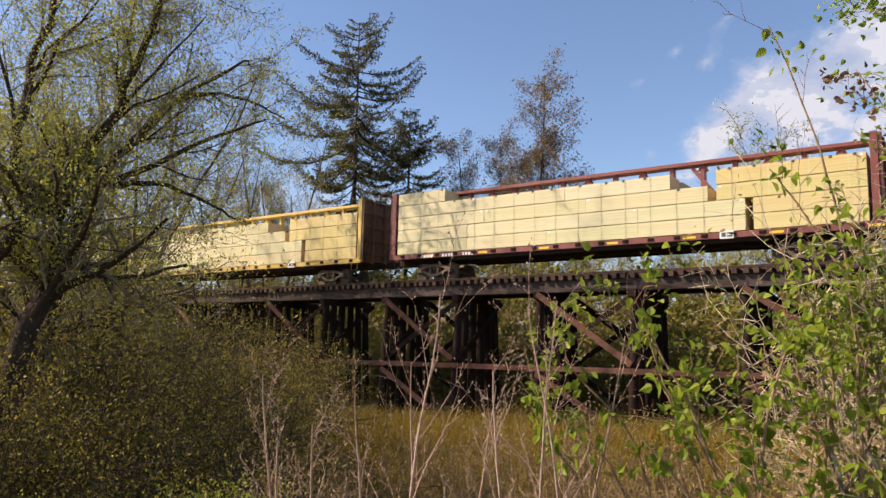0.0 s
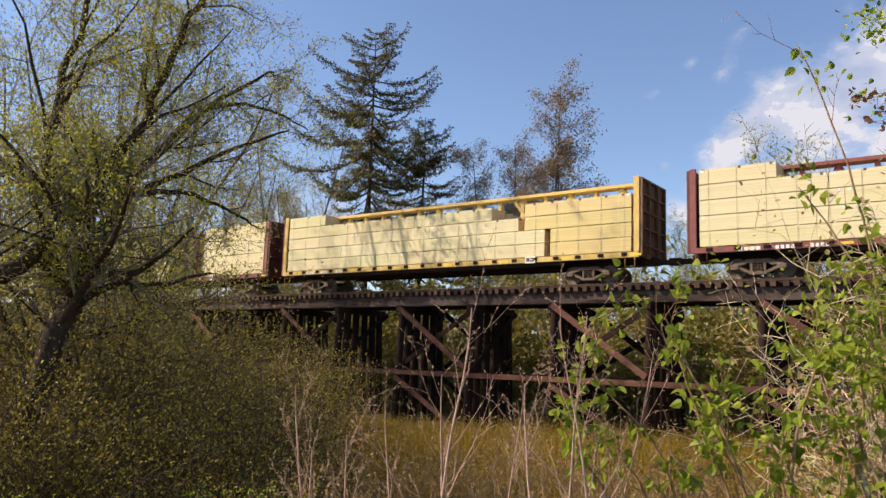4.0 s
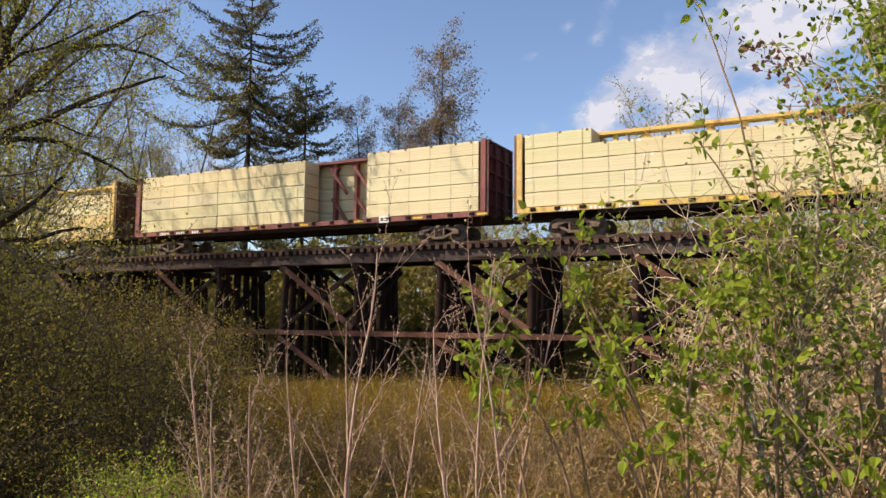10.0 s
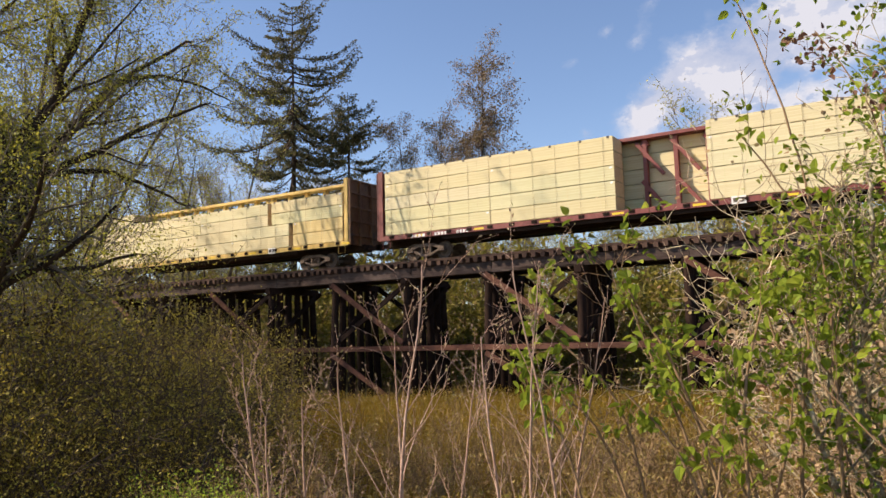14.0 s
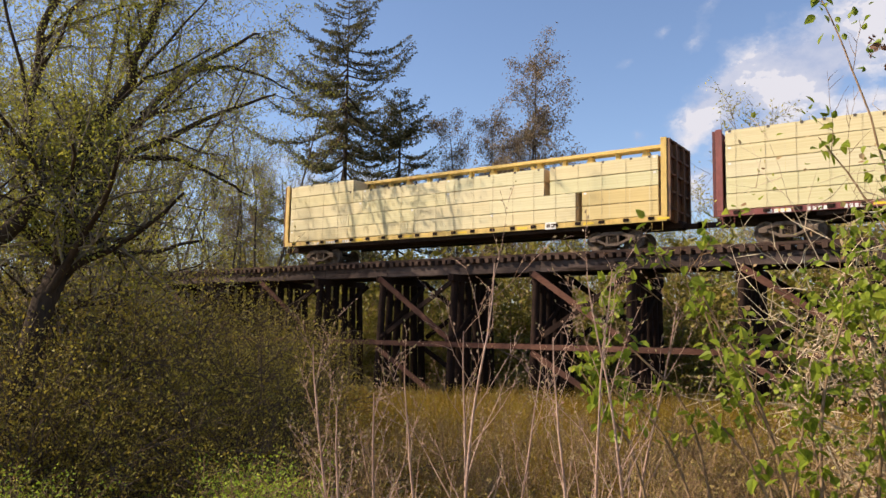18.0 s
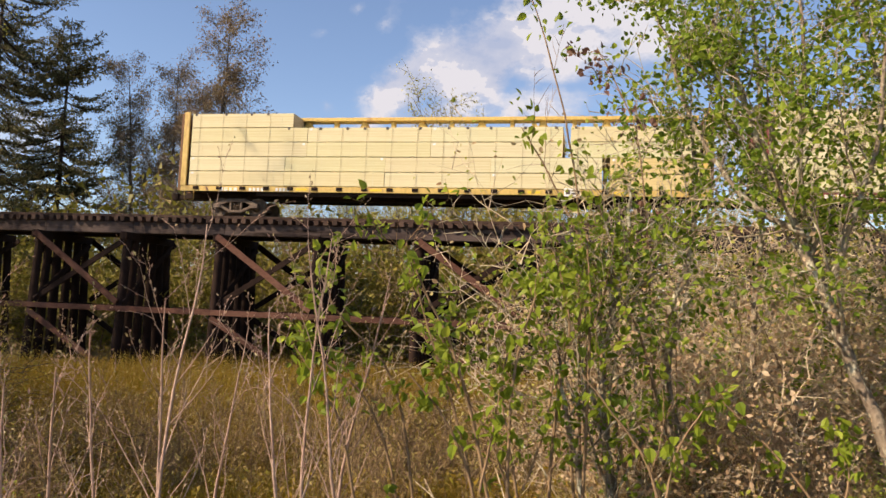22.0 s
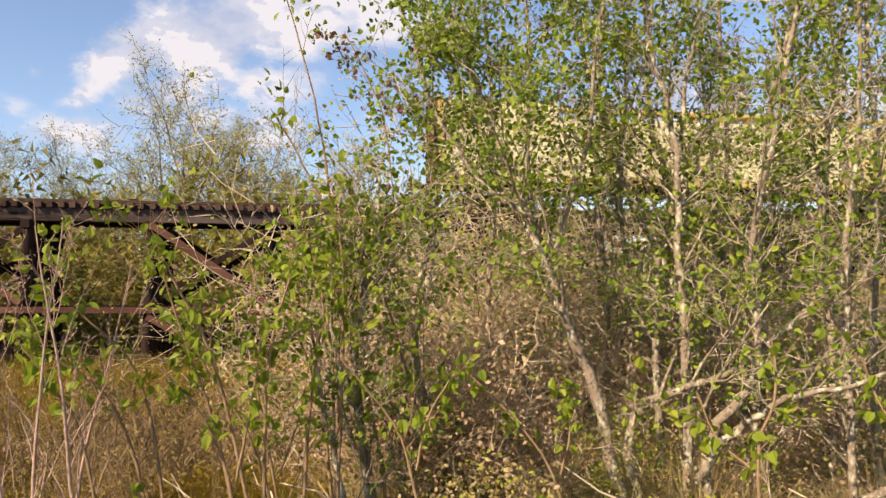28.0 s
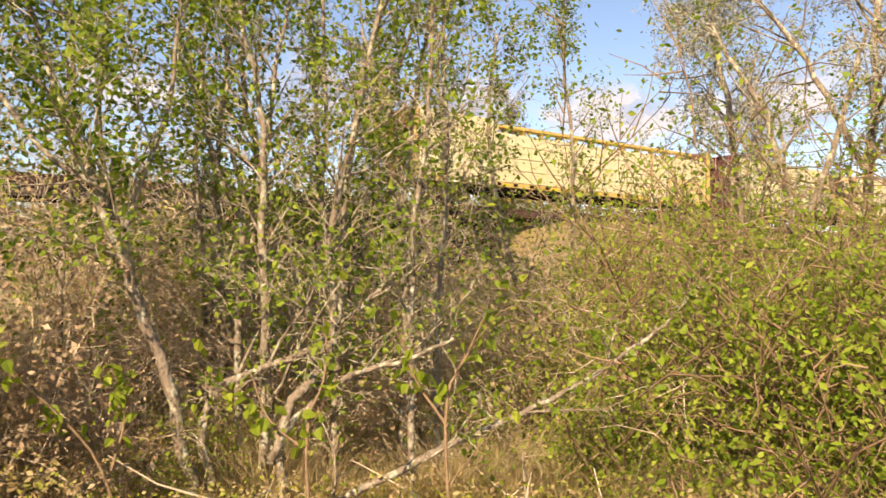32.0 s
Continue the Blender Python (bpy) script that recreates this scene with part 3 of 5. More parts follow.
def make_wheelset():
    out = []
    for y in (-0.755, 0.755):
        s = -1 if y < 0 else 1
        prof = [(0.455, y - s * 0.07), (0.425, y - s * 0.04), (0.42, y + s * 0.065), (0.34, y + s * 0.065), (0.31, y + s * 0.03), (0.14, y + s * 0.015), (0.13, y + s * 0.11), (0.0, y + s * 0.11)]
        prof = [(0.0, y - s * 0.07)] + prof
        k = 24
        V = [(r * math.cos(2 * math.pi * j / k), yy, r * math.sin(2 * math.pi * j / k)) for r, yy in prof for j in range(k)]
        F = np.array([[i * k + j, i * k + (j + 1) % k, (i + 1) * k + (j + 1) % k, (i + 1) * k + j] for i in range(len(prof) - 1) for j in range(k)])
        out.append((V, F))
    V2, F2 = tubes([([(0, -0.95, 0), (0, 0, 0), (0, 0.95, 0)], 0.08, 0.08, 0)], lambda lv: 10)
    V = np.concatenate([out[0][0], out[1][0], V2])
    n0 = len(out[0][0])
    return mesh_np("wheelset", V, [out[0][1], out[1][1] + n0, F2[0] + 2 * n0], M_TRUCK)


WHEELSET = make_wheelset()


def side_frame_mesh():
    v = []
    for y in (-1.02,):
        v += [bar_v((-0.95, y, 0.50), (-0.40, y, 0.70), 0.16, 0.16), bar_v((0.95, y, 0.50), (0.40, y, 0.70), 0.16, 0.16), box_v(-0.45, 0.45, y - 0.09, y + 0.09, 0.62, 0.78),
              bar_v((-0.80, y, 0.46), (-0.25, y, 0.22), 0.14, 0.12), bar_v((0.80, y, 0.46), (0.25, y, 0.22), 0.14, 0.12), box_v(-0.34, 0.34, y - 0.09, y + 0.09, 0.15, 0.27),
              box_v(-0.30, -0.20, y - 0.07, y + 0.07, 0.25, 0.64), box_v(0.20, 0.30, y - 0.07, y + 0.07, 0.25, 0.64),
              box_v(-1.06, -0.74, y - 0.11, y + 0.11, 0.36, 0.56), box_v(0.74, 1.06, y - 0.11, y + 0.11, 0.36, 0.56)]
    return join_boxes("side_frame", v, M_TRUCK, 0.015)


SIDE_FRAME = side_frame_mesh()


def spring_mesh():
    pts = [(0.05 * math.cos(a * 0.9), 0.05 * math.sin(a * 0.9), 0.27 + 0.0085 * a) for a in range(40)]
    return tube_mesh("spring", [(pts, 0.014, 0.014, 0)], M_TRUCK, lambda lv: 4)


SPRING = spring_mesh()
ROTORS = []


def make_truck(car, cx):
    tk = part("truck", None, car, at=pose(cx, 0, -0.13))
    for s in (0, 180):
        part("side_frame", SIDE_FRAME, tk, "dusty cast steel side frame", at=pose(0, 0, 0, 0, 0, s))
        for x in (-0.12, 0.0, 0.12):
            part("spring", SPRING, tk, at=pose(x, -1.02 if s == 0 else 1.02, 0))
    part("bolster", join_boxes("bolster", [box_v(-0.2, 0.2, -1.0, 1.0, 0.45, 0.72)], M_GRIME, 0.02), tk)
    for wx in (-0.89, 0.89):
        ROTORS.append(part("wheelset", WHEELSET, tk, at=pose(wx, 0, 0.42)))


SPACER = join_boxes("spacer", [box_v(-0.045, 0.045, -1.40, -0.22, -0.001, 0.026)], M_LUMBER_END)
PACK_STRAP = join_boxes("strap", [box_v(-0.012, 0.012, -1.413, -1.407, 0.02, 0.650)], M_LUMBER)


# End sheets: grime plus the ends' shade, put into a darker paint colour.
M_ENDYEL = surface("grimy shade-toned end sheet", [(0.10, 0.045, 0.02), (0.22, 0.11, 0.045)], 1.6, (1, 1, 0.4), 10.0, 0.75, stain=((0.05, 0.03, 0.02), 1.2, 0.55))
M_ENDRED = surface("grimy shade-toned red end sheet", [(0.07, 0.016, 0.015), (0.13, 0.035, 0.030)], 1.6, (1, 1, 0.4), 10.0, 0.75, stain=((0.035, 0.02, 0.017), 1.2, 0.55))


def make_car(paint, colour, loads, beam_show, far):
    car = thing("lumber_flatcar", colour + " centre-beam railway flatcar loaded with strapped lumber packs", "rail car", "cars of the train")
    L = CAR_L
    # underframe
    part("centre_sill", join_boxes("csill", [box_v(-0.3, L + 0.3, -0.35, 0.35, 0.72, 1.05)], M_GRIME, 0.02), car)
    part("floor_pan", join_boxes("floorpan", [box_v(0.2, L - 0.2, -1.36, 1.36, 0.98, 1.10)], M_GRIME, 0.01), car)
    for s in (-1, 1):
        part("side_sill", join_boxes("ssill", [box_v(0.0, L, s * 1.40 - 0.04, s * 1.40 + 0.04, 0.93, 1.17)], paint, 0.012), car)
        part("sill_web", join_boxes("sweb", [box_v(3.6, L - 3.6, s * 1.28 - 0.03, s * 1.28 + 0.03, 0.76, 0.93)], M_GRIME, 0.01), car)
    pocket = join_boxes("pocket", [box_v(-0.13, 0.13, -1.475, -1.442, 1.0, 1.15), box_v(-0.09, 0.09, -1.50, -1.46, 1.06, 1.14)], M_GRIME, 0.006)
    refl = join_boxes("reflector", [box_v(-0.26, 0.26, -1.447, -1.441, 1.0, 1.09)], M_REFL)
    x, i = 0.75, 0
    while x < L - 0.4:
        part("strap_winch", pocket, car, at=pose(x, 0, 0))
        if i % 3 == 1:
            part("reflector", refl, car, "yellow reflector strip", at=pose(x + 0.52, 0, 0))
        x += 1.12
        i += 1
    part("placard", join_boxes("placard", [box_v(17.05, 17.6, -1.475, -1.452, 0.90, 1.22)], M_WHITE, 0.004), car, "white stencilled data panel")
    for xa, xb, za, zb in ((17.12, 17.30, 0.98, 1.15), (17.34, 17.54, 1.09, 1.15), (17.34, 17.54, 0.97, 1.04)):
        part("placard_bar", join_boxes("placard_bar", [box_v(xa, xb, -1.479, -1.476, za, zb)], M_STRAP), car)
    xx = 1.9
    for wv in (0.9, 0.75, 0.7):
        bar = join_boxes("reporting_mark", [box_v(0, wv / 4 - 0.06, -1.447, -1.4415, 0.955, 1.10)], M_WHITE)
        for q in range(4):
            part("reporting_mark", bar, car, "white stencilled bar", at=pose(xx + q * wv / 4, 0, 0))
        xx += wv + 0.5
    # bulkheads with outer ribs
    for e, s in ((0.0, 1), (L, -1)):
        v = [box_v(min(e, e + s * 0.10), max(e, e + s * 0.10), -1.40, 1.40, 1.0, CAR_H - 0.02)]
        ends = M_ENDYEL if paint == M_CARYEL else M_ENDRED
        bh = part("bulkhead", join_boxes("bulkhead", v, ends, 0.01), car)
        for y in (-1.36, -0.5, 0.5, 1.36):
            part("rib", join_boxes("rib", [box_v(min(e - s * 0.16, e), max(e - s * 0.16, e), y - 0.05, y + 0.05, 0.95, CAR_H - 0.05)], ends, 0.01), bh)
        for z in (1.5, 2.25, 3.0, 3.75, CAR_H - 0.08):
            part("rib", join_boxes("rib", [box_v(min(e - s * 0.12, e), max(e - s * 0.12, e), -1.30, 1.30, z - 0.045, z + 0.045)], ends, 0.01), bh)
        for y in (-1.40, 1.40):
            part("corner_post", join_boxes("cpost", [box_v(min(e - s * 0.02, e + s * 0.24), max(e - s * 0.02, e + s * 0.24), y - 0.05, y + 0.05, 1.17, CAR_H)], paint, 0.012), bh)
    # centre beam
    part("top_chord", join_boxes("chord", [box_v(0.3, L - 0.3, -0.30, 0.30, CAR_H - 0.16, CAR_H)], paint, 0.015), car)
    part("bottom_chord", join_boxes("bchord", [box_v(0.3, L - 0.3, -0.2, 0.2, 1.1, 1.25)], paint, 0.01), car)
    k = 0
    for px in np.arange(1.4, L - 0.5, 1.33):
        v = [box_v(px - 0.09, px + 0.09, -0.14, 0.14, 1.2, CAR_H - 0.16)]
        if k % 2:
            v.append(bar_v((px - 0.16, 0, CAR_H - 0.42), (px - 0.05, 0, CAR_H - 0.18), 0.24, 0.1))
            v.append(bar_v((px + 0.16, 0, CAR_H - 0.42), (px + 0.05, 0, CAR_H - 0.18), 0.24, 0.1))
        part("beam_post", join_boxes("bpost", v, paint, 0.01), car)
        k += 1
    for px in beam_show:
        part("beam_brace", join_boxes("bbrace", [bar_v((px, -0.1, CAR_H - 0.25), (px + 1.15, -0.1, 2.75), 0.12, 0.16)], paint, 0.008), car)
        part("beam_brace", join_boxes("bbrace", [bar_v((px + 0.2, -0.1, 2.55), (px + 1.25, -0.1, 1.2), 0.12, 0.16)], paint, 0.008), car)
    # couplers
    for e, s in ((-0.3, -1), (L + 0.3, 1)):
        part("coupler", join_boxes("coupler", [box_v(min(e, e + s * 0.62), max(e, e + s * 0.62), -0.09, 0.09, 0.72, 0.95), box_v(min(e + s * 0.55, e + s * 0.85), max(e + s * 0.55, e + s * 0.85), -0.16, 0.16, 0.68, 1.0)], M_GRIME, 0.02), car)
        part("hand_rail", tube_mesh("stirrup", [([(e - s * 0.5, -1.40, 0.95), (e - s * 0.5, -1.42, 0.55), (e - s * 0.95, -1.42, 0.55), (e - s * 0.95, -1.40, 0.95)], 0.018, 0.018, 0)], paint, lambda lv: 6), car)
    for cx in (2.55, L - 2.55):
        make_truck(car, cx)
    # lumber packs: near and far side, tier by tier
    tier = 0.652
    rng = random.Random(int(L * 10) + len(loads))
    for side in (-1, 1):
        for t0, t1, a, b, *gold in loads if side < 0 else far:
            for tn in range(t0, t1 + 1):
                n = max(1, round((b - a) / 4.9))
                for q in range(n):
                    xa, xb = a + (b - a) * q / n + 0.004, a + (b - a) * (q + 1) / n - 0.004
                    z = 1.18 + tn * tier
                    dy = rng.uniform(-0.012, 0.012)
                    y0, y1 = (-1.41 + dy, -0.20) if side < 0 else (0.20, 1.41 + dy)
                    me = join_boxes("pack", [box_v(xa - (xa + xb) / 2, xb - (xa + xb) / 2, y0, y1, 0.027, tier - 0.002)], M_LUMBER_GOLD if gold else M_LUMBER, 0.006)
                    me.materials.append(M_LUMBER_END)
                    for p_ in me.polygons:
                        if abs(p_.normal.x) > 0.9:
                            p_.material_index = 1
                    pk = part("lumber_pack", me, car, at=pose((xa + xb) / 2, 0, z))
                    if side > 0:
                        continue
                    for u in (-0.36, 0.0, 0.36):
                        part("spacer_block", SPACER, pk, at=pose((xb - xa) * u, 0, 0))
                    for u in (-0.40, -0.13, 0.14, 0.39):
                        part("strap", PACK_STRAP, pk, at=pose((xb - xa) * u, y0 + 1.41, 0))
                    if rng.random() < 0.55:
                        u = rng.choice((-1, 1)) * ((xb - xa) / 2 - 0.15)
                        part("pack_tag", join_boxes("tag", [box_v(u - 0.06, u + 0.06, y0 - 0.006, y0 - 0.001, tier - 0.12, tier - 0.03)], M_TAG), pk)
    # top hold-down straps with dark corner guards
    guard = join_boxes("guard", [box_v(-0.055, 0.055, -1.425, -1.30, -0.09, 0.012)], M_STRAP, 0.004)
    x = 0.75
    while x < L - 0.4:
        top = max([t1 for t0, t1, a, b, *gold in loads if a + 0.1 < x < b - 0.1] or [-1])
        if top >= 0:
            zt = 1.18 + (top + 1) * tier
            part("corner_guard", guard, car, at=pose(x + 0.25 * math.sin(x * 7), 0, zt))
            part("hold_down_strap", join_boxes("hstrap", [box_v(x - 0.006, x + 0.006, -1.432, -1.428, 1.15, zt)], M_BAND), car)
        x += 1.12
    return car


LOAD_D = [(0, 1, 0.36, 18.55), (0, 1, 18.85, 22.34, 1), (2, 3, 0.36, 16.95), (2, 3, 17.25, 22.34), (4, 4, 0.36, 5.2)]
LOAD_C = [(0, 4, 0.36, 12.4), (0, 4, 16.25, 22.34)]
LOAD_B = [(0, 1, 0.36, 18.05), (0, 1, 18.35, 22.34, 1), (2, 2, 0.36, 16.6), (2, 3, 16.95, 22.34, 1), (3, 3, 0.36, 15.05), (4, 4, 0.36, 3.4)]
CARS.append((make_car(M_CARYEL, "faded yellow", LOAD_D, (15.6,), LOAD_D), 0.0))
CARS.append((make_car(M_CARRED, "oxide red", LOAD_C, (13.0, 14.5), [(0, 4, 0.36, 22.34)]), 24.75))
CARS.append((make_car(M_CARYEL, "faded yellow", LOAD_B, (15.6,), LOAD_B), 49.0))
CARS.append((make_car(M_CARRED, "oxide red", LOAD_B, (15.6,), LOAD_B), 73.95))

# ---- plants ----
def stuff(ob, label=""):
    ob["kind"] = "stuff"
    if label:
        ob["label"] = label
    return ob


SIDES = lambda lv: (5, 3, 3, 3, 3)[min(lv, 4)]


def build_plant(ob, polys, ends, P, bark, leaf, leaf_size, per, jitter, shape, up, follow, nrg, foliage="foliage"):
    """Stems as parts of their own, fine twigs and foliage as stuff."""
    if P.get("join"):
        stuff(part("stemwork", tube_mesh("stemwork", [q for q in polys if q[3] == 0], bark, SIDES), ob))
    for q in polys:
        if q[3] == 0 and not P.get("join"):
            part("stem" if q[1] < 0.05 else "trunk", tube_mesh("stem", [q], bark), ob)
    mid = [q for q in polys if q[3] == 1]
    fine = [q for q in polys if q[3] > 1]
    if P.get("trunk_levels", 1) > 1 and len(mid) < 90:
        for q in mid:
            part("branch", tube_mesh("branch", [q], bark), ob)
    elif mid:
        fine = mid + fine
    if fine:
        stuff(part("twigwork", tube_mesh("twigwork", fine, P.get("twig", bark), lambda lv: 3), ob))
    if leaf and ends:
        if P.get("clump"):
            ends = [e for e in ends if nrg.random() < P["clump"]]
        p, d = scatter(ends, per, jitter, nrg)
        stuff(part(foliage, leaf_mesh("foliage", p, leaf_size, nrg, leaf, shape, up, d * follow if follow else None), ob))
    return ob


def grown(name, label, category, seed, P, bark, leaf=None, leaf_size=0.05, per=1, jitter=0.05, shape=LEAF_SMALL, up=0.4, stems=((0, 0, 0, 0, 0, 1, 10, 0.15),), group="", foliage="foliage", follow=0.0):
    """stems: base x, y, z, direction x, y, z, length, radius."""
    rng, nrg = random.Random(seed), np.random.default_rng(seed)
    polys, ends = [], []
    for bx, by, bz, dx, dy, dz, ln, r in stems:
        limb(polys, ends, Vector((bx, by, bz)), Vector((dx, dy, dz)).normalized(), ln, r, 0, rng, P)
    return build_plant(thing(name, label, category, group), polys, ends, P, bark, leaf, leaf_size, per, jitter, shape, up, follow, nrg, foliage)


def soft_path(pts, rng, wob=0.0):
    """Rounded line through the control points."""
    p = [np.array(q, float) for q in pts]
    for _ in range(2):
        q = [p[0]]
        for a, b in zip(p[:-1], p[1:]):
            q += [a * 0.75 + b * 0.25, a * 0.25 + b * 0.75]
        p = q + [p[-1]]
    return [Vector(a) + Vector((rng.gauss(0, wob), rng.gauss(0, wob), rng.gauss(0, wob))) for a in p]


def bough_plant(name, label, category, seed, boughs, P, bark, leaf, leaf_size, per, jitter, shape=LEAF_SMALL, up=0.4, group="", follow=0.0, kids_per_m=4.0, foliage="foliage", rooted=(0,)):
    """Boughs given by control points (world), side growth by the rules in P."""
    rng, nrg = random.Random(seed), np.random.default_rng(seed)
    polys, ends = [], []
    o = Vector(boughs[0][0][0])
    o.z = ground_z(o.x, o.y)
    for bi, (pts, r0, r1, *rest) in enumerate(boughs):
        dense, reach = rest or (1.0, 1.0)
        first = len(ends)
        pts = [Vector(q) - o for q in pts]
        if bi in rooted:
            pts[0].z = ground_z(pts[0].x + o.x, pts[0].y + o.y) - o.z - 0.05
        path = soft_path(pts, rng, r0 * 0.22)
        polys.append(([tuple(q) for q in path], r0, r1, 0))
        n = len(path) - 1
        length = sum((path[i + 1] - path[i]).length for i in range(n))
        k = int(length * kids_per_m * (0.5 + 0.5 * dense))
        for c in range(k):
            u = P["from"] + (1 - P["from"]) * (c + rng.random()) / max(k, 1)
            i = min(int(u * n), n - 1)
            q = path[i].lerp(path[i + 1], u * n - i)
            dd = (path[i + 1] - path[i]).normalized()
            side = dd.orthogonal().normalized()
            side.rotate(Matrix.Rotation(rng.random() * 2 * math.pi, 3, dd))
            a = radians(rng.gauss(50, 14))
            nd_ = dd * math.cos(a) + side * math.sin(a) + Vector((0, 0, P.get("lift", 0.2)))
            ln = reach * P["len"] * rng.uniform(0.4, 1.25) * (1.1 - 0.45 * u)
            limb(polys, ends, q, nd_.normalized(), ln, max((r0 + (r1 - r0) * u) * 0.45, P.get("rmin", 0.004)), 1, rng, P)
        if dense < 1:
            ends[first:] = [e for e in ends[first:] if rng.random() < dense]
    ob = thing(name, label, category, group, at=pose(*o))
    return build_plant(ob, polys, ends, P, bark, leaf, leaf_size, per, jitter, shape, up, follow, nrg, foliage)


def put(ob, x, y, rz=0, s=1.0, dz=0.0):
    c = copy_thing(ob, pose(x, y, ground_z(x, y) + dz - 0.05, 0, 0, rz))
    c.scale = (s, s, s)
    return c


def place(ob, x, y, rz=0, s=1.0):
    ob.matrix_basis = pose(x, y, ground_z(x, y) - 0.05, 0, 0, rz)
    ob.scale = (s, s, s)
    return ob


# tall firs beside the line
def make_fir(seed, height, reach, fullness, label):
    rng, nrg = random.Random(seed), np.random.default_rng(seed)
    ob = thing("fir_tree", label, "tree", "conifers")
    trunk = [([(0.12 * math.sin(u * 3), 0.08 * math.sin(u * 5), height * u) for u in np.linspace(0, 1, 12)], height * 0.0125, 0.03, 0)]
    br, pos, ax = [], [], []
    z = height * 0.13
    while z < height - 0.25:
        dn = height - z
        env = reach * min(1.0, (dn / 10.5) ** 0.68) * (1.0 if dn < 20 else 0.9) + 0.2
        for q in range(rng.choice((2, 2, 3, 3))):
            a = rng.random() * 2 * math.pi
            ln = env * rng.choice((1.06, 1.0, 0.92, 0.8, 0.6, 0.42)) * rng.uniform(0.85, 1.08)
            rise = 0.42 * ease(9, 0, dn) - 0.22 * ease(7, 20, dn) + rng.gauss(0, 0.07)
            n = 7
            pts = []
            for i in range(n + 1):
                w = i / n
                h = rise * ln * w - 0.16 * ln * math.sin(w * 3.0) * ease(2, 9, dn) + 0.20 * ln * w ** 3
                pts.append((ln * w * math.cos(a + 0.12 * math.sin(w * 4)), ln * w * math.sin(a + 0.12 * math.sin(w * 4)), z + h))
            br.append((pts, 0.025 + 0.012 * ln, 0.012, 1))
            m = max(5, int(ln * 6.0 * fullness))
            for j in range(m):
                w = 0.16 + 0.84 * (j + rng.random()) / m
                i = min(int(w * n), n - 1)
                f = w * n - i
                p0 = [pts[i][c] * (1 - f) + pts[i + 1][c] * f for c in range(3)]
                sg = 1 if j % 2 else -1
                sl = (0.30 + 0.30 * ln * (1 - w) * (0.35 + 0.65 * w)) * rng.uniform(0.5, 1.3)
                aa = a + sg * radians(rng.uniform(25, 85))
                tip = (p0[0] + sl * math.cos(aa), p0[1] + sl * math.sin(aa), p0[2] + sl * rng.uniform(-0.35, 0.35))
                br.append(([tuple(p0), tip], 0.012, 0.006, 3))
                k = max(3, int(sl * 12))
                for g in range(k):
                    v = (g + 0.7) / k
                    pos.append([p0[c] + (tip[c] - p0[c]) * v + rng.gauss(0, 0.055) for c in range(3)])
                    ax.append((math.cos(aa) * 0.9, math.sin(aa) * 0.9, 0.25))
        z += height * 0.0145 * rng.uniform(0.6, 1.5)
    part("trunk", tube_mesh("trunk", trunk, M_BARKDARK), ob)
    stuff(part("bough_work", tube_mesh("boughs", br, M_BARKDARK, lambda lv: 3), ob))
    stuff(part("needles", leaf_mesh("needles", np.array(pos), 0.25, nrg, M_NEEDLE, LEAF_SMALL, 0.5, np.array(ax), 0.8), ob))
    return ob


fir = make_fir(11, 37.4, 10.4, 1.7, "tall dark green fir with ragged drooping boughs behind the trestle")
place(fir, -52.2, 56.6, 20)
fir2 = make_fir(12, 27.5, 6.4, 1.8, "shorter dense dark green fir beside a taller one")
place(fir2, -46.6, 58.5, 70)

P_TALL = dict(levels=4, seg=[10, 5, 3, 2], wob=[0.04, 0.13, 0.2, 0.22], up=[0.02, 0.05, 0.03, 0.0], kids=[46, 7, 4, 0], start=[0.22, 0.12, 0.1, 0], ang=[56, 48, 45, 40], ratio=[0.29, 0.42, 0.48, 0], leaf_from=1, taper=0.10, fall=0.68, thin=0.34, rmin=0.016, trunk_levels=1, twig=M_GREYTWIG)
tall = grown("catkin_alder", "tall spring alder hung with brown catkins", "tree", 21, P_TALL, M_BARK, M_CATKIN, 0.26, 3, 0.34, LEAF_TRI, stems=((0, 0, 0, 0.01, 0.02, 1, 29.5, 0.28), (0.4, 0, 0, 0.09, 0.02, 1, 23, 0.2)), group="tall bare trees")
place(tall, -33.3, 60.5, 10)
for x, y, rz, s in ((-40.2, 61, 120, 0.80), (-38.2, 62, 30, 0.83), (-36.2, 60, 300, 0.72), (-30.6, 63, 250, 0.60), (-63, 56, 80, 0.72), (-57, 48, 150, 0.66), (36, 62, 60, 0.85), (55, 66, 10, 0.85), (66, 43, 130, 0.62)):
    put(tall, x, y, rz, s)

P_ROUND = dict(levels=4, seg=[5, 5, 4, 2], wob=[0.08, 0.15, 0.2, 0.22], up=[0.03, 0.06, 0.04, 0.0], kids=[13, 9, 8, 0], start=[0.12, 0.12, 0.1, 0], ang=[48, 46, 45, 40], ratio=[0.78, 0.52, 0.42, 0], leaf_from=2, taper=0.25, fall=0.35, thin=0.5, rmin=0.011, clump=0.75, trunk_levels=1, twig=M_GREYTWIG)
rnd = grown("broadleaf_tree", "rounded broadleaf tree with sparse yellow-green spring buds", "tree", 31, P_ROUND, M_BARK, M_LEAFTAN, 0.115, 5, 0.13, LEAF_TRI, stems=((0, 0, 0, 0, 0, 1, 7, 0.20), (0.3, 0.1, 0, 0.3, 0.1, 1, 6, 0.15)), group="trees behind the line")
place(rnd, -12.6, 60, 0, 2.1)
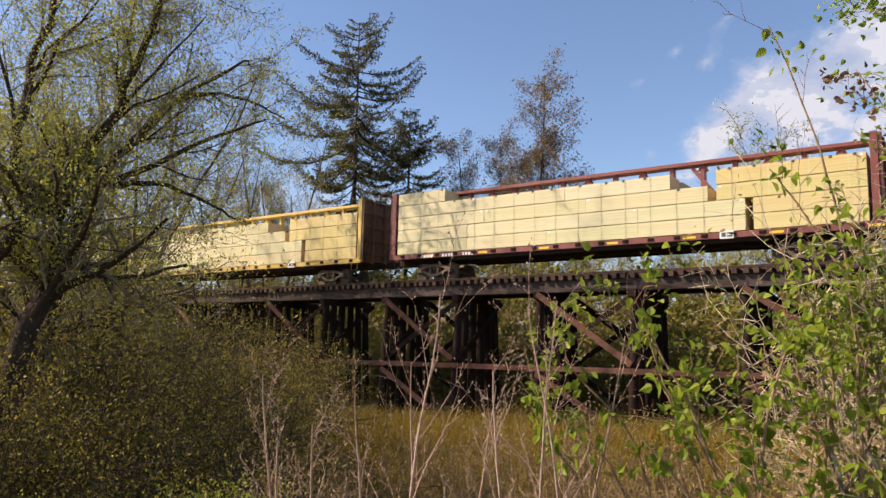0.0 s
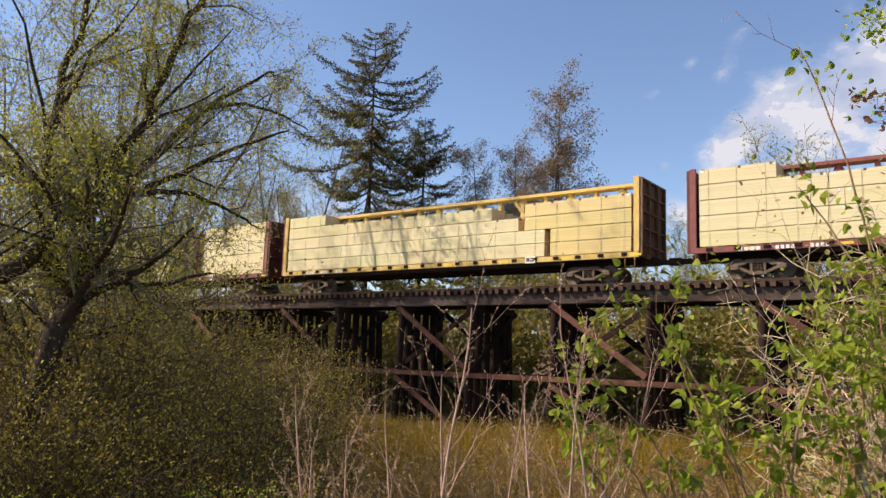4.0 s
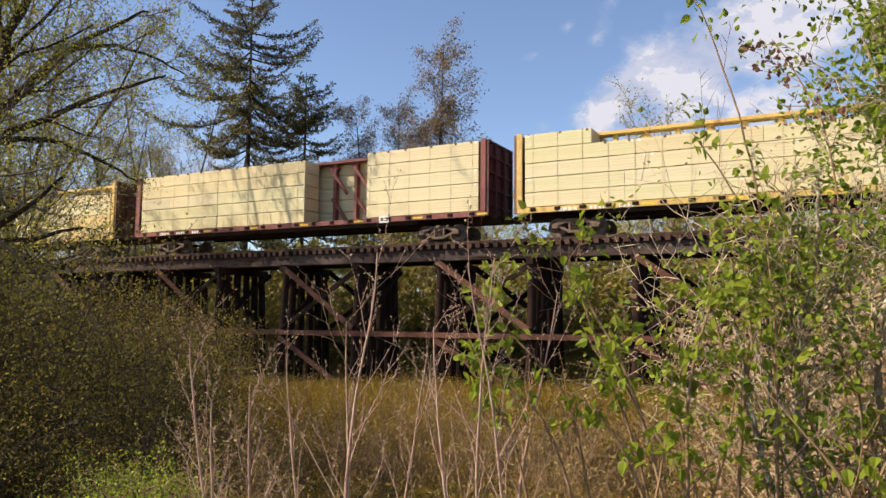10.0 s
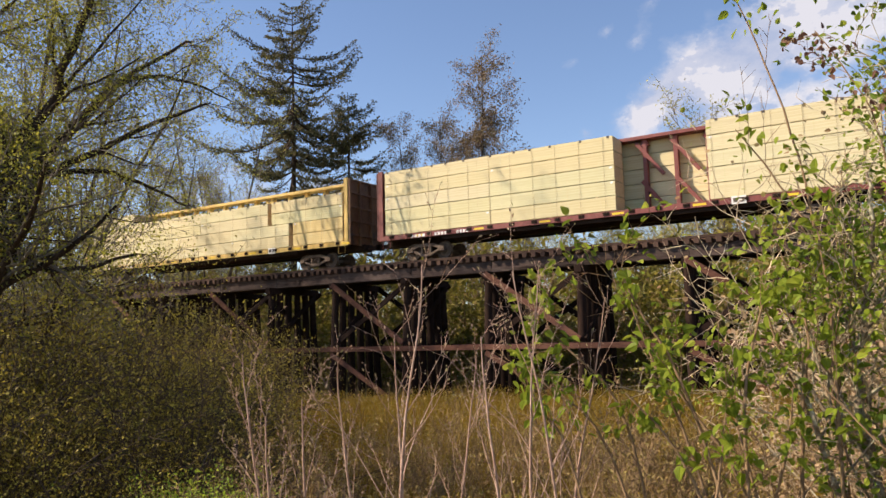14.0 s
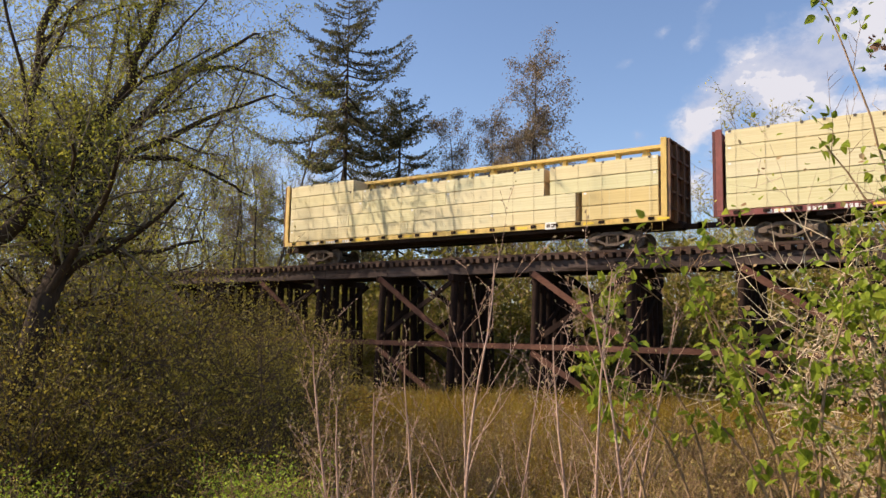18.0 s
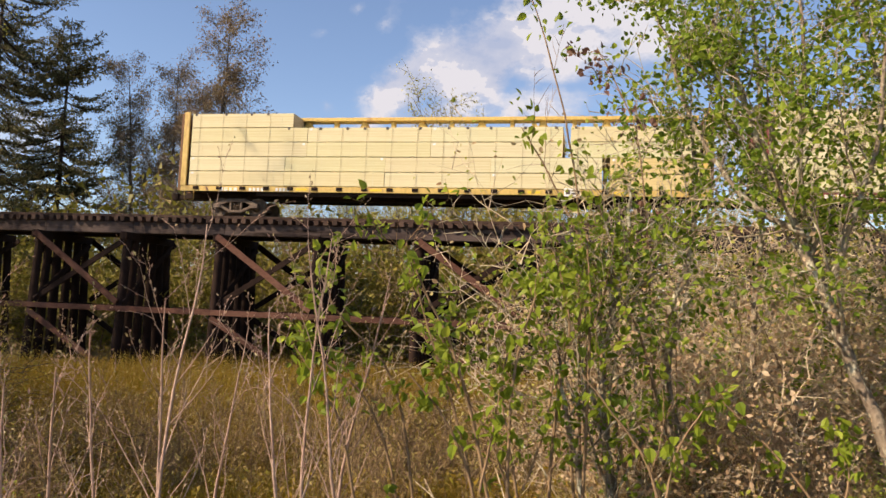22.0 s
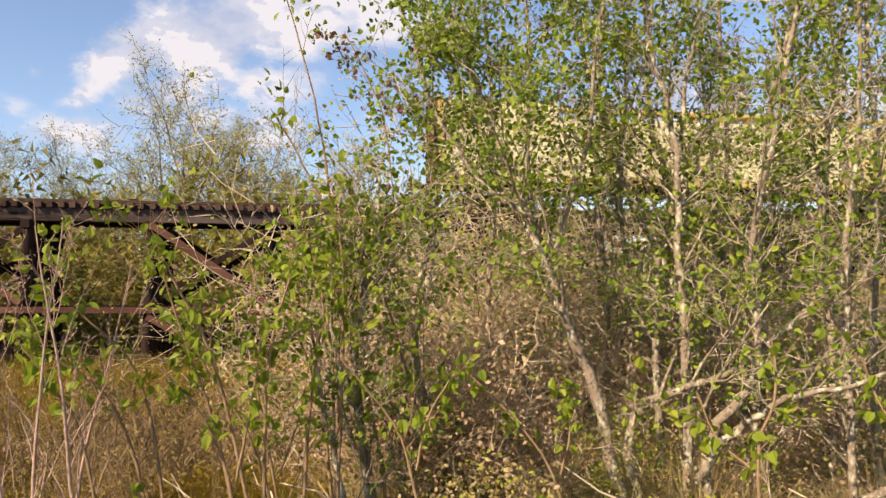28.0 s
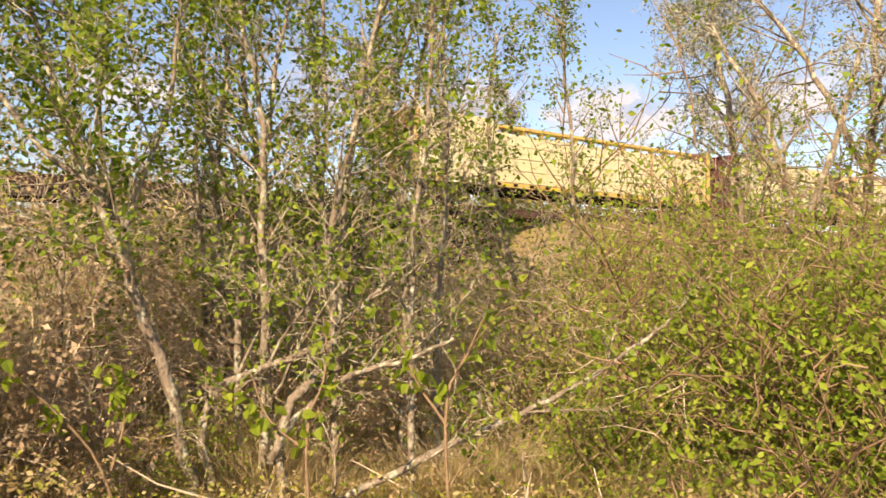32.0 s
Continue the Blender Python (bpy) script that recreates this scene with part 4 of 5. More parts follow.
for x, y, rz, s in ((-22.5, 66, 40, 1.6), (-25.0, 60, 210, 1.45), (-17.2, 62, 330, 1.5), (-6, 63, 80, 1.75), (1, 66, 200, 1.6), (8, 60, 300, 1.2), (15, 58, 140, 1.3), (-58, 47, 60, 1.3), (-66, 44, 260, 1.5), (-49, 46, 170, 1.15), (27, 50, 30, 1.2), (41, 48, 220, 1.3)):
    put(rnd, x, y, rz, s)

# brush wall behind the trestle
P_FAR = dict(levels=3, seg=[4, 3, 1], wob=[0.16, 0.2, 0.2], up=[0.0, 0.03, 0.0], kids=[8, 2, 0], start=[0.08, 0.1, 0], ang=[42, 45, 40], ratio=[0.5, 0.5, 0], leaf_from=1, taper=0.3, fall=0.35, thin=0.5, rmin=0.014, trunk_levels=1, twig=M_TWIG, join=True)
P_BRUSH = dict(levels=3, seg=[5, 4, 2], wob=[0.16, 0.2, 0.2], up=[0.0, 0.03, 0.0], kids=[10, 6, 0], start=[0.08, 0.1, 0], ang=[42, 45, 40], ratio=[0.5, 0.5, 0], leaf_from=1, taper=0.3, fall=0.35, thin=0.5, rmin=0.010, trunk_levels=1, twig=M_TWIG, join=True)


def brush_stems(seed, n, spread, hi, r=0.03):
    rg = random.Random(seed)
    return tuple((rg.uniform(-spread, spread), rg.uniform(-spread, spread), 0, rg.gauss(0, 0.35), rg.gauss(0, 0.35), 1, hi * rg.uniform(0.45, 1.1), r) for _ in range(n))


brush = grown("brush", "olive green and brown undergrowth shrub", "shrub", 41, P_FAR, M_TWIG, M_OLIVE, 0.27, 5, 0.34, LEAF_TRI, stems=brush_stems(1, 12, 1.8, 4.6), group="undergrowth")
place(brush, -22, 41, 0, 1.2)
rg = random.Random(8)
for row, yy in enumerate((37.8, 42.0, 49.0)):
    for i in range(31):
        x = -80 + i * 4.8 + row * 1.6 + rg.uniform(-1, 1)
        put(brush, x, yy + rg.uniform(-1, 1), rg.uniform(0, 360), rg.uniform(0.95, 1.25) + (0, 0.34, 1.05)[row])

# left foreground: gnarled willow
P_WILLOW = {"levels": 4, "seg": [8, 5, 4, 2], "wob": [0.13, 0.17, 0.2, 0.2], "up": [0.0, 0.01, -0.01, -0.03], "kids": [12, 10, 8, 0], "start": [0.3, 0.1, 0.1, 0], "ang": [50, 48, 45, 40], "ratio": [0.55, 0.5, 0.42, 0], "leaf_from": 2, "taper": 0.3, "fall": 0.4, "thin": 0.5, "rmin": 0.006, "trunk_levels": 2, "from": 0.2, "len": 2.5, "lift": 0.15, "twig": M_WILLOWTWIG}
willow = bough_plant("willow_tree", "gnarled dark willow with small fresh green leaves", "tree", 51, [
    (((-9.26, 4.32, 0.20), (-9.26, 4.57, 1.57), (-9.30, 4.96, 2.28), (-9.43, 5.13, 2.77), (-9.48, 5.03, 3.32), (-9.60, 5.24, 3.75), (-9.58, 5.71, 4.73), (-9.50, 6.24, 6.24), (-9.44, 6.69, 7.49)), 0.17, 0.03, 0.8, 0.8),
    (((-9.41, 5.18, 2.72), (-9.49, 5.46, 3.27), (-9.61, 5.64, 3.79), (-9.66, 6.16, 4.60), (-9.54, 6.91, 5.58), (-9.15, 7.75, 6.25)), 0.10, 0.015, 0.35, 0.5),
    (((-9.48, 4.07, 2.48), (-9.35, 4.61, 2.95), (-9.45, 4.64, 3.47), (-9.61, 4.54, 3.90), (-9.71, 4.55, 4.67), (-9.79, 4.85, 5.80), (-9.74, 4.96, 6.80)), 0.11, 0.03),
    (((-9.39, 5.22, 2.78), (-9.43, 5.57, 2.56), (-9.33, 6.13, 2.57), (-9.11, 6.82, 2.83)), 0.06, 0.015, 0.2, 0.25),
    (((-9.66, 6.16, 4.60), (-9.71, 6.65, 5.26), (-9.55, 7.23, 5.66), (-9.29, 7.91, 5.69), (-9.05, 8.50, 5.46)), 0.05, 0.010, 0.15, 0.35),
    (((-9.61, 5.64, 3.79), (-9.51, 6.59, 4.38), (-9.43, 7.40, 4.97), (-9.10, 8.13, 5.35)), 0.06, 0.012, 0.2, 0.35),
    (((-9.61, 5.64, 3.79), (-9.58, 6.48, 4.07), (-9.38, 7.13, 3.91), (-9.17, 7.73, 3.64)), 0.05, 0.010, 0.2, 0.25)],
    P_WILLOW, M_BARKDARK, M_LEAF, 0.041, 6, 0.14, kids_per_m=3.7)
P_WILLOW2 = dict(P_WILLOW, kids=[13, 9, 7, 0])
willow2 = grown("willow_tree", "spreading dark willow with small fresh green leaves", "tree", 52, dict(P_WILLOW2, clump=0.75), M_BARKDARK, M_LEAF, 0.070, 1, 0.12, stems=((0, 0, 0, 0.35, 0.1, 1, 7.0, 0.13), (-0.6, 0.3, 0, -0.2, 0.3, 1, 7.6, 0.12), (0.5, 0.6, 0, 0.6, 0.1, 1, 6.0, 0.10)))
place(willow2, -17.5, 9.4, 100, 0.95)
# First four stand unseen to the left, added to shade the thicket.
for x, y, rz, s in ((-18.0, 4.0, 140, 0.75), (-15.5, 1.0, 200, 0.7), (-13.5, -1.0, 260, 0.75), (-22, 7, 20, 0.8), (-12.8, 5.6, 60, 0.85), (-13.6, 7.2, 300, 0.8), (-11.6, 3.9, 170, 0.8)):
    put(willow2, x, y, rz, s)

P_THICK = dict(P_BRUSH, join=False, rmin=0.0055, kids=[9, 4, 0], twig=M_DARKTWIG)
thicket = grown("thicket", "dense shaded thicket of thin stems with olive leaves", "shrub", 61, P_THICK, M_DARKTWIG, M_LEAFSHADE, 0.041, 5, 0.10, stems=brush_stems(3, 26, 1.4, 3.1, 0.015), group="shaded thicket")
place(thicket, -8.6, 7.0, 0)
for x, y, rz, s in ((-11, 8.2, 60, 1.05), (-13.2, 11.2, 130, 1.05), (-7.4, 5.0, 280, 0.85), (-16.5, 12.5, 80, 1.2), (-9.0, 3.6, 10, 0.95), (-16.2, 14.6, 20, 1.15), (-19.5, 17.4, 80, 1.2), (-22.6, 19.8, 30, 1.2), (-26, 22.5, 210, 1.25), (-20.5, 13.5, 110, 1.25), (-13.0, 8.0, 200, 1.1), (-8.7, 3.3, 75, 0.9), (-9.4, 4.9, 170, 0.95)):
    put(thicket, x, y, rz, s)
for x, y, rz, s in ((-11.28, 5.37, 40, 1.4), (-12.26, 6.74, 160, 1.45), (-15.16, 7.67, 250, 1.7), (-16.34, 9.66, 310, 1.6), (-13.26, 6.40, 90, 1.5)):
    put(thicket, x, y, rz, s)
sparse = grown("broadleaf_tree", "nearly bare broadleaf tree with a few yellow-green buds", "tree", 32, dict(P_ROUND, twig=M_WILLOWTWIG, kids=[15, 7, 4, 0], start=[0.25, 0.12, 0.1, 0], ratio=[0.34, 0.5, 0.45, 0], ang=[38, 42, 42, 40], rmin=0.0055, thin=0.4, clump=0.75), M_BARK, M_LEAF, 0.052, 2, 0.07, stems=((0, 0, 0, 0, 0, 1, 7.4, 0.060), (0.3, 0.1, 0, 0.14, 0.1, 1, 6.4, 0.050), (-0.2, 0.2, 0, -0.16, -0.05, 1, 6.0, 0.045)), group="trees behind the line")
place(sparse, -44.0, 39.5, 30, 2.7)
put(sparse, -48.5, 40.5, 150, 2.9)
put(sparse, -53.0, 39.0, 260, 2.8)
# Four more added up-sun, mostly out of view, to dapple the lumber.
put(sparse, -39.5, 20.5, 70, 2.9)
put(sparse, -43.5, 21.5, 200, 2.9)
put(sparse, -33.2, 20.2, 320, 2.95)
put(sparse, -35.6, 21.4, 80, 2.8)


# dry meadow
def blades(name, n, x, y, hi, wide, lean_s, mat, nrg):
    z = np.array([ground_z(a, b) for a, b in zip(x, y)])
    h = hi * nrg.uniform(0.5, 1.15, n)
    lean = nrg.normal(0, lean_s, (n, 2))
    w = wide * nrg.uniform(0.6, 1.3, n)
    a = nrg.uniform(0, np.pi, n)
    sx, sy = np.cos(a) * w, np.sin(a) * w
    V = np.stack([np.stack([x - sx, y - sy, z - 0.02], -1), np.stack([x + sx, y + sy, z - 0.02], -1), np.stack([x + lean[:, 0] * h, y + lean[:, 1] * h, z + h], -1)], 1)
    return mesh_np(name, V.reshape(-1, 3), [np.arange(n * 3).reshape(n, 3)], mat), np.stack([x + lean[:, 0] * h, y + lean[:, 1] * h, z + h], -1)


def make_meadow():
    nrg = np.random.default_rng(5)
    n = 150000
    az = nrg.uniform(-0.82, 0.10, n)
    r = 7.0 + 25 * nrg.random(n) ** 1.25
    x, y = np.sin(az) * r, np.cos(az) * r
    keep = y < 29.5
    x, y, r = x[keep], y[keep], r[keep]
    n = len(x)
    me, top = blades("meadow", n, x, y, 0.20 + 0.042 * np.clip(r, 5, 20), 0.0010 + 0.00036 * r, 0.30, M_REED, nrg)
    tagged(new("dry_meadow", me), "tall dry golden-brown meadow stems", "grass", kind="stuff")
    # seed heads and small dry leaves among the stems
    pick = nrg.random(n) < 0.8
    p = top[pick] + nrg.normal(0, 0.06, (pick.sum(), 3)) - np.array([0, 0, 1]) * nrg.uniform(0, 0.5, (pick.sum(), 1))
    tagged(new("meadow_leaves", leaf_mesh("meadow_leaves", p, 0.065, nrg, M_MEADOWLEAF, LEAF_TRI, 0.3)), "small golden brown leaves on meadow stems", "grass", kind="stuff")
    m = 110000
    az = np.where(nrg.random(m) < 0.6, nrg.uniform(-0.62, 0.15, m), nrg.uniform(-1.25, 1.3, m))
    r = 3.0 + 24 * nrg.random(m) ** 1.3
    me, _ = blades("grass", m, np.sin(az) * r, np.cos(az) * r, 0.18 + 0.02 * np.clip(r, 3, 18), 0.0014 + 0.00034 * r, 0.5, M_GRASS, nrg)
    tagged(new("green_grass", me), "low green grass between dry stems", "grass", kind="stuff")
    m = 42000
    az, r = nrg.uniform(-0.05, 1.15, m), 4.2 + 8 * nrg.random(m) ** 1.2
    x, y = np.sin(az) * r, np.cos(az) * r
    lump = np.array([noise.noise(Vector((p * 0.9, q * 0.9, 4.0))) for p, q in zip(x, y)])
    z = np.array([ground_z(p, q) for p, q in zip(x, y)]) + nrg.random(m) ** 1.5 * (0.34 + 0.6 * lump)
    tagged(new("ground_cover", leaf_mesh("ground_cover", np.stack([x, y, z], -1), 0.040, nrg, M_COVER, LEAF_SMALL, 0.3)), "low mixed green and tan leafy ground cover", "ground cover", kind="stuff")
    m = 40000
    az, r = nrg.uniform(-0.04, 1.1, m), 6.0 + 5.0 * nrg.random(m)
    x, y = np.sin(az) * r, np.cos(az) * r
    lump = np.array([0.75 + 0.7 * noise.noise(Vector((p * 1.1, q * 1.1, 9.0))) for p, q in zip(x, y)])
    me, _ = blades("straw", m, x, y, 0.80 * lump, 0.0050, 0.6, M_STRAW, nrg)
    tagged(new("dry_straw", me), "pale dry straw and dead fern among the thicket stems", "grass", kind="stuff")


make_meadow()

P_SPIREA = dict(levels=3, seg=[4, 3, 1], wob=[0.08, 0.12, 0.15], up=[0.02, 0.05, 0.02], kids=[7, 3, 0], start=[0.3, 0.2, 0], ang=[30, 38, 40], ratio=[0.42, 0.45, 0], leaf_from=1, taper=0.4, fall=0.4, thin=0.55, rmin=0.0045, trunk_levels=1, join=True, twig=M_TWIG)
spirea = grown("spirea_clump", "dry brown twiggy spirea clump with tan buds", "shrub", 81, P_SPIREA, M_TWIG, M_BUDTAN, 0.045, 2, 0.03, LEAF_TRI, 0.3, brush_stems(9, 20, 0.8, 1.7, 0.006), "spirea clumps", follow=0.8)
place(spirea, -6.4, 10.5, 0)
rg = random.Random(15)
for i in range(44):
    a, r = radians(rg.uniform(-42, 8)), rg.uniform(5.6, 17)
    put(spirea, math.sin(a) * r, math.cos(a) * r, rg.uniform(0, 360), rg.uniform(0.75, 1.1) * (0.62 + 0.38 * ease(5, 11, r)))

# near saplings with pinkish buds
P_SAP = dict(levels=3, seg=[9, 5, 3], wob=[0.04, 0.09, 0.14], up=[0.01, 0.07, 0.05], kids=[10, 3, 0], start=[0.12, 0.2, 0], ang=[30, 36, 40], ratio=[0.40, 0.42, 0], leaf_from=1, taper=0.25, fall=0.45, thin=0.5, rmin=0.0025, trunk_levels=1)
BUD = leaf_mesh("bud", [(0, 0, 0)], 0.045, np.random.default_rng(1), M_BUD, LEAF_BUD, 0.2, [(0, 0, 3)])


def sapling(seed, base, tip, r):
    b, t = Vector(base), Vector(tip)
    b.z = ground_z(b.x, b.y)
    d = t - b
    ob = grown("budding_sapling", "slender reddish sapling with swelling pinkish buds", "sapling", seed, P_SAP, M_REDTWIG, M_BUD, 0.027, 1, 0.008, LEAF_BUD, 0.2, ((0, 0, 0, d.x, d.y, d.z, d.length, r),), "saplings", "bud_growth", 2.5)
    ob.matrix_basis = pose(b.x, b.y, b.z)
    return ob


for i, (b, t) in enumerate((((-2.58, 3.82, 0.63), (-2.52, 3.87, 2.03)), ((-3.37, 3.73, 0.53), (-3.64, 3.47, 1.47)), ((-3.13, 4.18, 0.50), (-3.31, 4.04, 1.38)), ((-1.97, 4.38, 0.63), (-1.95, 4.39, 2.00)), ((-1.62, 4.30, 0.69), (-2.08, 4.11, 1.91)), ((-2.77, 4.76, 0.46), (-2.51, 4.90, 1.41)), ((-2.88, 3.36, 0.66), (-2.81, 3.42, 1.25)), ((-2.69, 4.11, 0.57), (-2.87, 3.99, 1.58)), ((-1.92, 4.83, 0.57), (-1.85, 4.85, 1.82)), ((-1.89, 3.97, 0.70), (-1.97, 3.94, 1.57)), ((-3.01, 3.25, 0.65), (-3.04, 3.22, 1.15)))):
    sapling(100 + i, b, t, 0.0135)

# hazel bushes
P_HAZEL = {"levels": 3, "seg": [7, 5, 3], "wob": [0.08, 0.14, 0.18], "up": [0.0, 0.03, 0.0], "kids": [9, 4, 0], "start": [0.2, 0.2, 0], "ang": [45, 45, 40], "ratio": [0.42, 0.45, 0], "leaf_from": 1, "taper": 0.3, "fall": 0.4, "thin": 0.5, "rmin": 0.0028, "trunk_levels": 2, "from": 0.2, "len": 0.75, "lift": 0.25}
LEAVES = [leaf_mesh("leaf", [(0, 0, 0)], 0.080, np.random.default_rng(i), M_HAZEL, LEAF_BIG, 2.0, [(3, 0, -1)]) for i in range(5)]


def hazel(seed, boughs, loose=70, rooted=(0, 1), label="hazel with fresh green leaves on thin brown stems", kids=5.0):
    ob = bough_plant("hazel_bush", label, "shrub", seed, boughs, dict(P_HAZEL, clump=0.13), M_TWIG, M_HAZEL, 0.072, 4, 0.04, LEAF_BIG, 0.7, "hazel bushes", 0.7, kids, rooted=rooted)
    rg = random.Random(seed)
    for pts, r0, r1 in boughs:
        nodes = [rg.uniform(0.3, 1.0) for _ in range(max(2, loose // len(boughs) // 4))]
        for k in range(loose // len(boughs)):
            u = nodes[k % len(nodes)] * (len(pts) - 1)
            i = min(int(u), len(pts) - 2)
            q = Vector(pts[i]).lerp(Vector(pts[i + 1]), u - i) - ob.location
            q += Vector((rg.gauss(0, 0.05), rg.gauss(0, 0.05), rg.gauss(-0.02, 0.04)))
            part("leaf", LEAVES[rg.randrange(5)], ob, at=pose(*q, rg.uniform(-40, 40), rg.uniform(10, 75), rg.uniform(0, 360)))
        tip, back = Vector(pts[-1]) - ob.location, (Vector(pts[-2]) - Vector(pts[-1])).normalized()
        for k in range(7):
            q = tip + back * rg.uniform(0, 0.22) + Vector((rg.gauss(0, 0.045), rg.gauss(0, 0.045), rg.gauss(-0.02, 0.04)))
            part("leaf", LEAVES[rg.randrange(5)], ob, at=pose(*q, rg.uniform(-40, 40), rg.uniform(20, 70), rg.uniform(0, 360)))
    return ob


HAZELS = [
    [(((-0.79, 4.91, 0.72), (-1.12, 4.86, 1.28), (-1.36, 4.80, 1.68), (-1.49, 4.76, 2.03)), 0.014, 0.004), (((-0.79, 4.91, 0.72), (-0.81, 4.91, 1.10), (-0.73, 5.02, 1.50), (-0.62, 5.04, 1.84)), 0.014, 0.004)],
    [(((-1.36, 5.01, 0.63), (-1.52, 4.96, 1.10), (-1.87, 4.85, 1.45), (-2.01, 4.79, 1.63)), 0.012, 0.004), (((-1.42, 4.99, 0.62), (-1.66, 4.92, 0.95), (-2.03, 4.78, 1.22), (-2.18, 4.72, 1.43)), 0.012, 0.004)],
    [(((-0.58, 5.24, 0.70), (-0.52, 5.25, 1.11), (-0.42, 5.25, 1.52), (-0.60, 5.34, 2.11)), 0.014, 0.004), (((-0.35, 5.26, 0.73), (-0.31, 5.26, 1.32), (-0.32, 5.26, 1.79), (-0.36, 5.36, 2.18)), 0.014, 0.004)],
    [(((-0.67, 5.20, 0.24), (-0.89, 5.18, 0.68), (-1.22, 5.13, 1.12), (-1.31, 5.11, 1.41)), 0.012, 0.004), (((-0.34, 5.51, 0.19), (-0.45, 5.51, 0.89), (-0.64, 5.50, 1.32), (-0.75, 5.49, 1.85)), 0.014, 0.004)],
    [(((0.06, 5.60, 0.19), (-0.08, 5.61, 0.74), (-0.28, 5.61, 1.46), (-0.15, 5.61, 2.13)), 0.016, 0.004), (((0.46, 5.56, 0.23), (0.19, 5.59, 0.92), (-0.00, 5.60, 1.64), (-0.44, 5.61, 2.12)), 0.016, 0.004)],
    [(((-1.64, 4.70, 0.42), (-1.80, 4.65, 0.82), (-1.97, 4.60, 1.09), (-2.14, 4.54, 1.35)), 0.012, 0.004), (((-0.89, 4.93, 0.34), (-1.11, 4.91, 0.83), (-1.25, 4.88, 1.19), (-1.49, 4.84, 1.92)), 0.014, 0.004)],
    # the arching stem whose leafy tips stand against the cloud
    [(((-0.34, 5.76, 0.94), (-0.40, 5.76, 1.66), (-0.40, 5.76, 2.30), (-0.52, 5.75, 3.01), (-0.72, 5.73, 3.73), (-0.84, 5.71, 4.06)), 0.013, 0.003), (((-0.34, 5.76, 0.94), (-0.34, 5.76, 2.04), (-0.53, 5.75, 2.42), (-0.73, 5.73, 2.79), (-0.87, 5.71, 3.00)), 0.012, 0.003)],
]
for i, h in enumerate(HAZELS):
    hazel(200 + i, h, loose=44 if i < 6 else 24, kids=3.0 if i < 6 else 1.0)

# low hazels at the foot of the thicket
for i, h in enumerate((
        [(((-0.85, 4.59, 0.37), (-1.00, 4.57, 0.69), (-1.18, 4.54, 0.99), (-1.38, 4.49, 1.21)), 0.013, 0.004), (((-0.93, 4.58, 0.53), (-0.88, 4.59, 0.80), (-0.83, 4.60, 1.12)), 0.010, 0.004)],
        [(((-0.64, 5.02, 0.24), (-0.79, 5.01, 0.66), (-0.88, 4.99, 1.07), (-0.83, 5.00, 1.35)), 0.013, 0.004), (((-0.71, 5.01, 0.46), (-0.57, 5.02, 0.87), (-0.53, 5.03, 1.22)), 0.010, 0.004)],
        [(((0.25, 4.91, 0.25), (0.08, 4.93, 0.68), (-0.10, 4.93, 0.92), (-0.36, 4.93, 1.23)), 0.013, 0.004), (((0.16, 4.92, 0.47), (0.22, 4.92, 0.82), (0.41, 4.89, 1.11)), 0.010, 0.004)],
        [(((1.27, 5.01, 0.20), (1.08, 5.07, 0.50), (0.76, 5.14, 0.86), (0.53, 5.18, 1.08)), 0.013, 0.004), (((1.16, 5.05, 0.39), (1.25, 5.02, 0.73), (1.13, 5.05, 1.07)), 0.010, 0.004)],
        [(((2.06, 4.02, 0.45), (1.99, 4.06, 0.71), (2.12, 3.99, 1.04), (2.09, 4.01, 1.36)), 0.013, 0.004), (((2.03, 4.04, 0.58), (1.82, 4.15, 0.75), (1.73, 4.20, 1.04)), 0.010, 0.004)],
        [(((2.71, 3.57, 0.56), (2.66, 3.61, 0.92), (2.76, 3.53, 1.11), (2.86, 3.44, 1.43)), 0.013, 0.004), (((2.68, 3.59, 0.74), (2.52, 3.72, 1.02), (2.47, 3.76, 1.27)), 0.010, 0.004)])):
    hazel(220 + i, h, 28, (0,), kids=2.0)

# shrivelled leaves from last year on a thin twig
dead = bough_plant("withered_twig", "thin twig hung with shrivelled dark brown leaves", "twig", 290, [(((0.21, 5.89, 2.09), (0.07, 5.90, 2.84), (-0.15, 5.91, 3.37), (-0.32, 5.91, 3.68)), 0.008, 0.003)], P_HAZEL, M_TWIG, M_DEAD, 0.05, 1, 0.03, LEAF_BIG, 0.2, "", 0.3, 1.5, rooted=(0,))
DEADLEAF = leaf_mesh("dead_leaf", [(0, 0, 0)], 0.075, np.random.default_rng(3), M_DEAD, LEAF_BIG, 0.3, [(0.5, 0, -2)])
rg = random.Random(77)
for a in ((-0.20, 5.91, 3.51), (-0.26, 5.91, 3.32), (-0.02, 5.91, 3.28), (0.12, 5.90, 3.06), (0.15, 5.90, 2.40), (0.09, 5.90, 2.26), (0.02, 5.90, 2.48)):
    for k in range(4):
        q = Vector(a) - dead.location + Vector((rg.gauss(0, 0.04), rg.gauss(0, 0.04), rg.gauss(0, 0.05)))
        part("withered_leaf", DEADLEAF, dead, at=pose(*q, rg.uniform(-50, 50), rg.uniform(0, 60), rg.uniform(0, 360)))

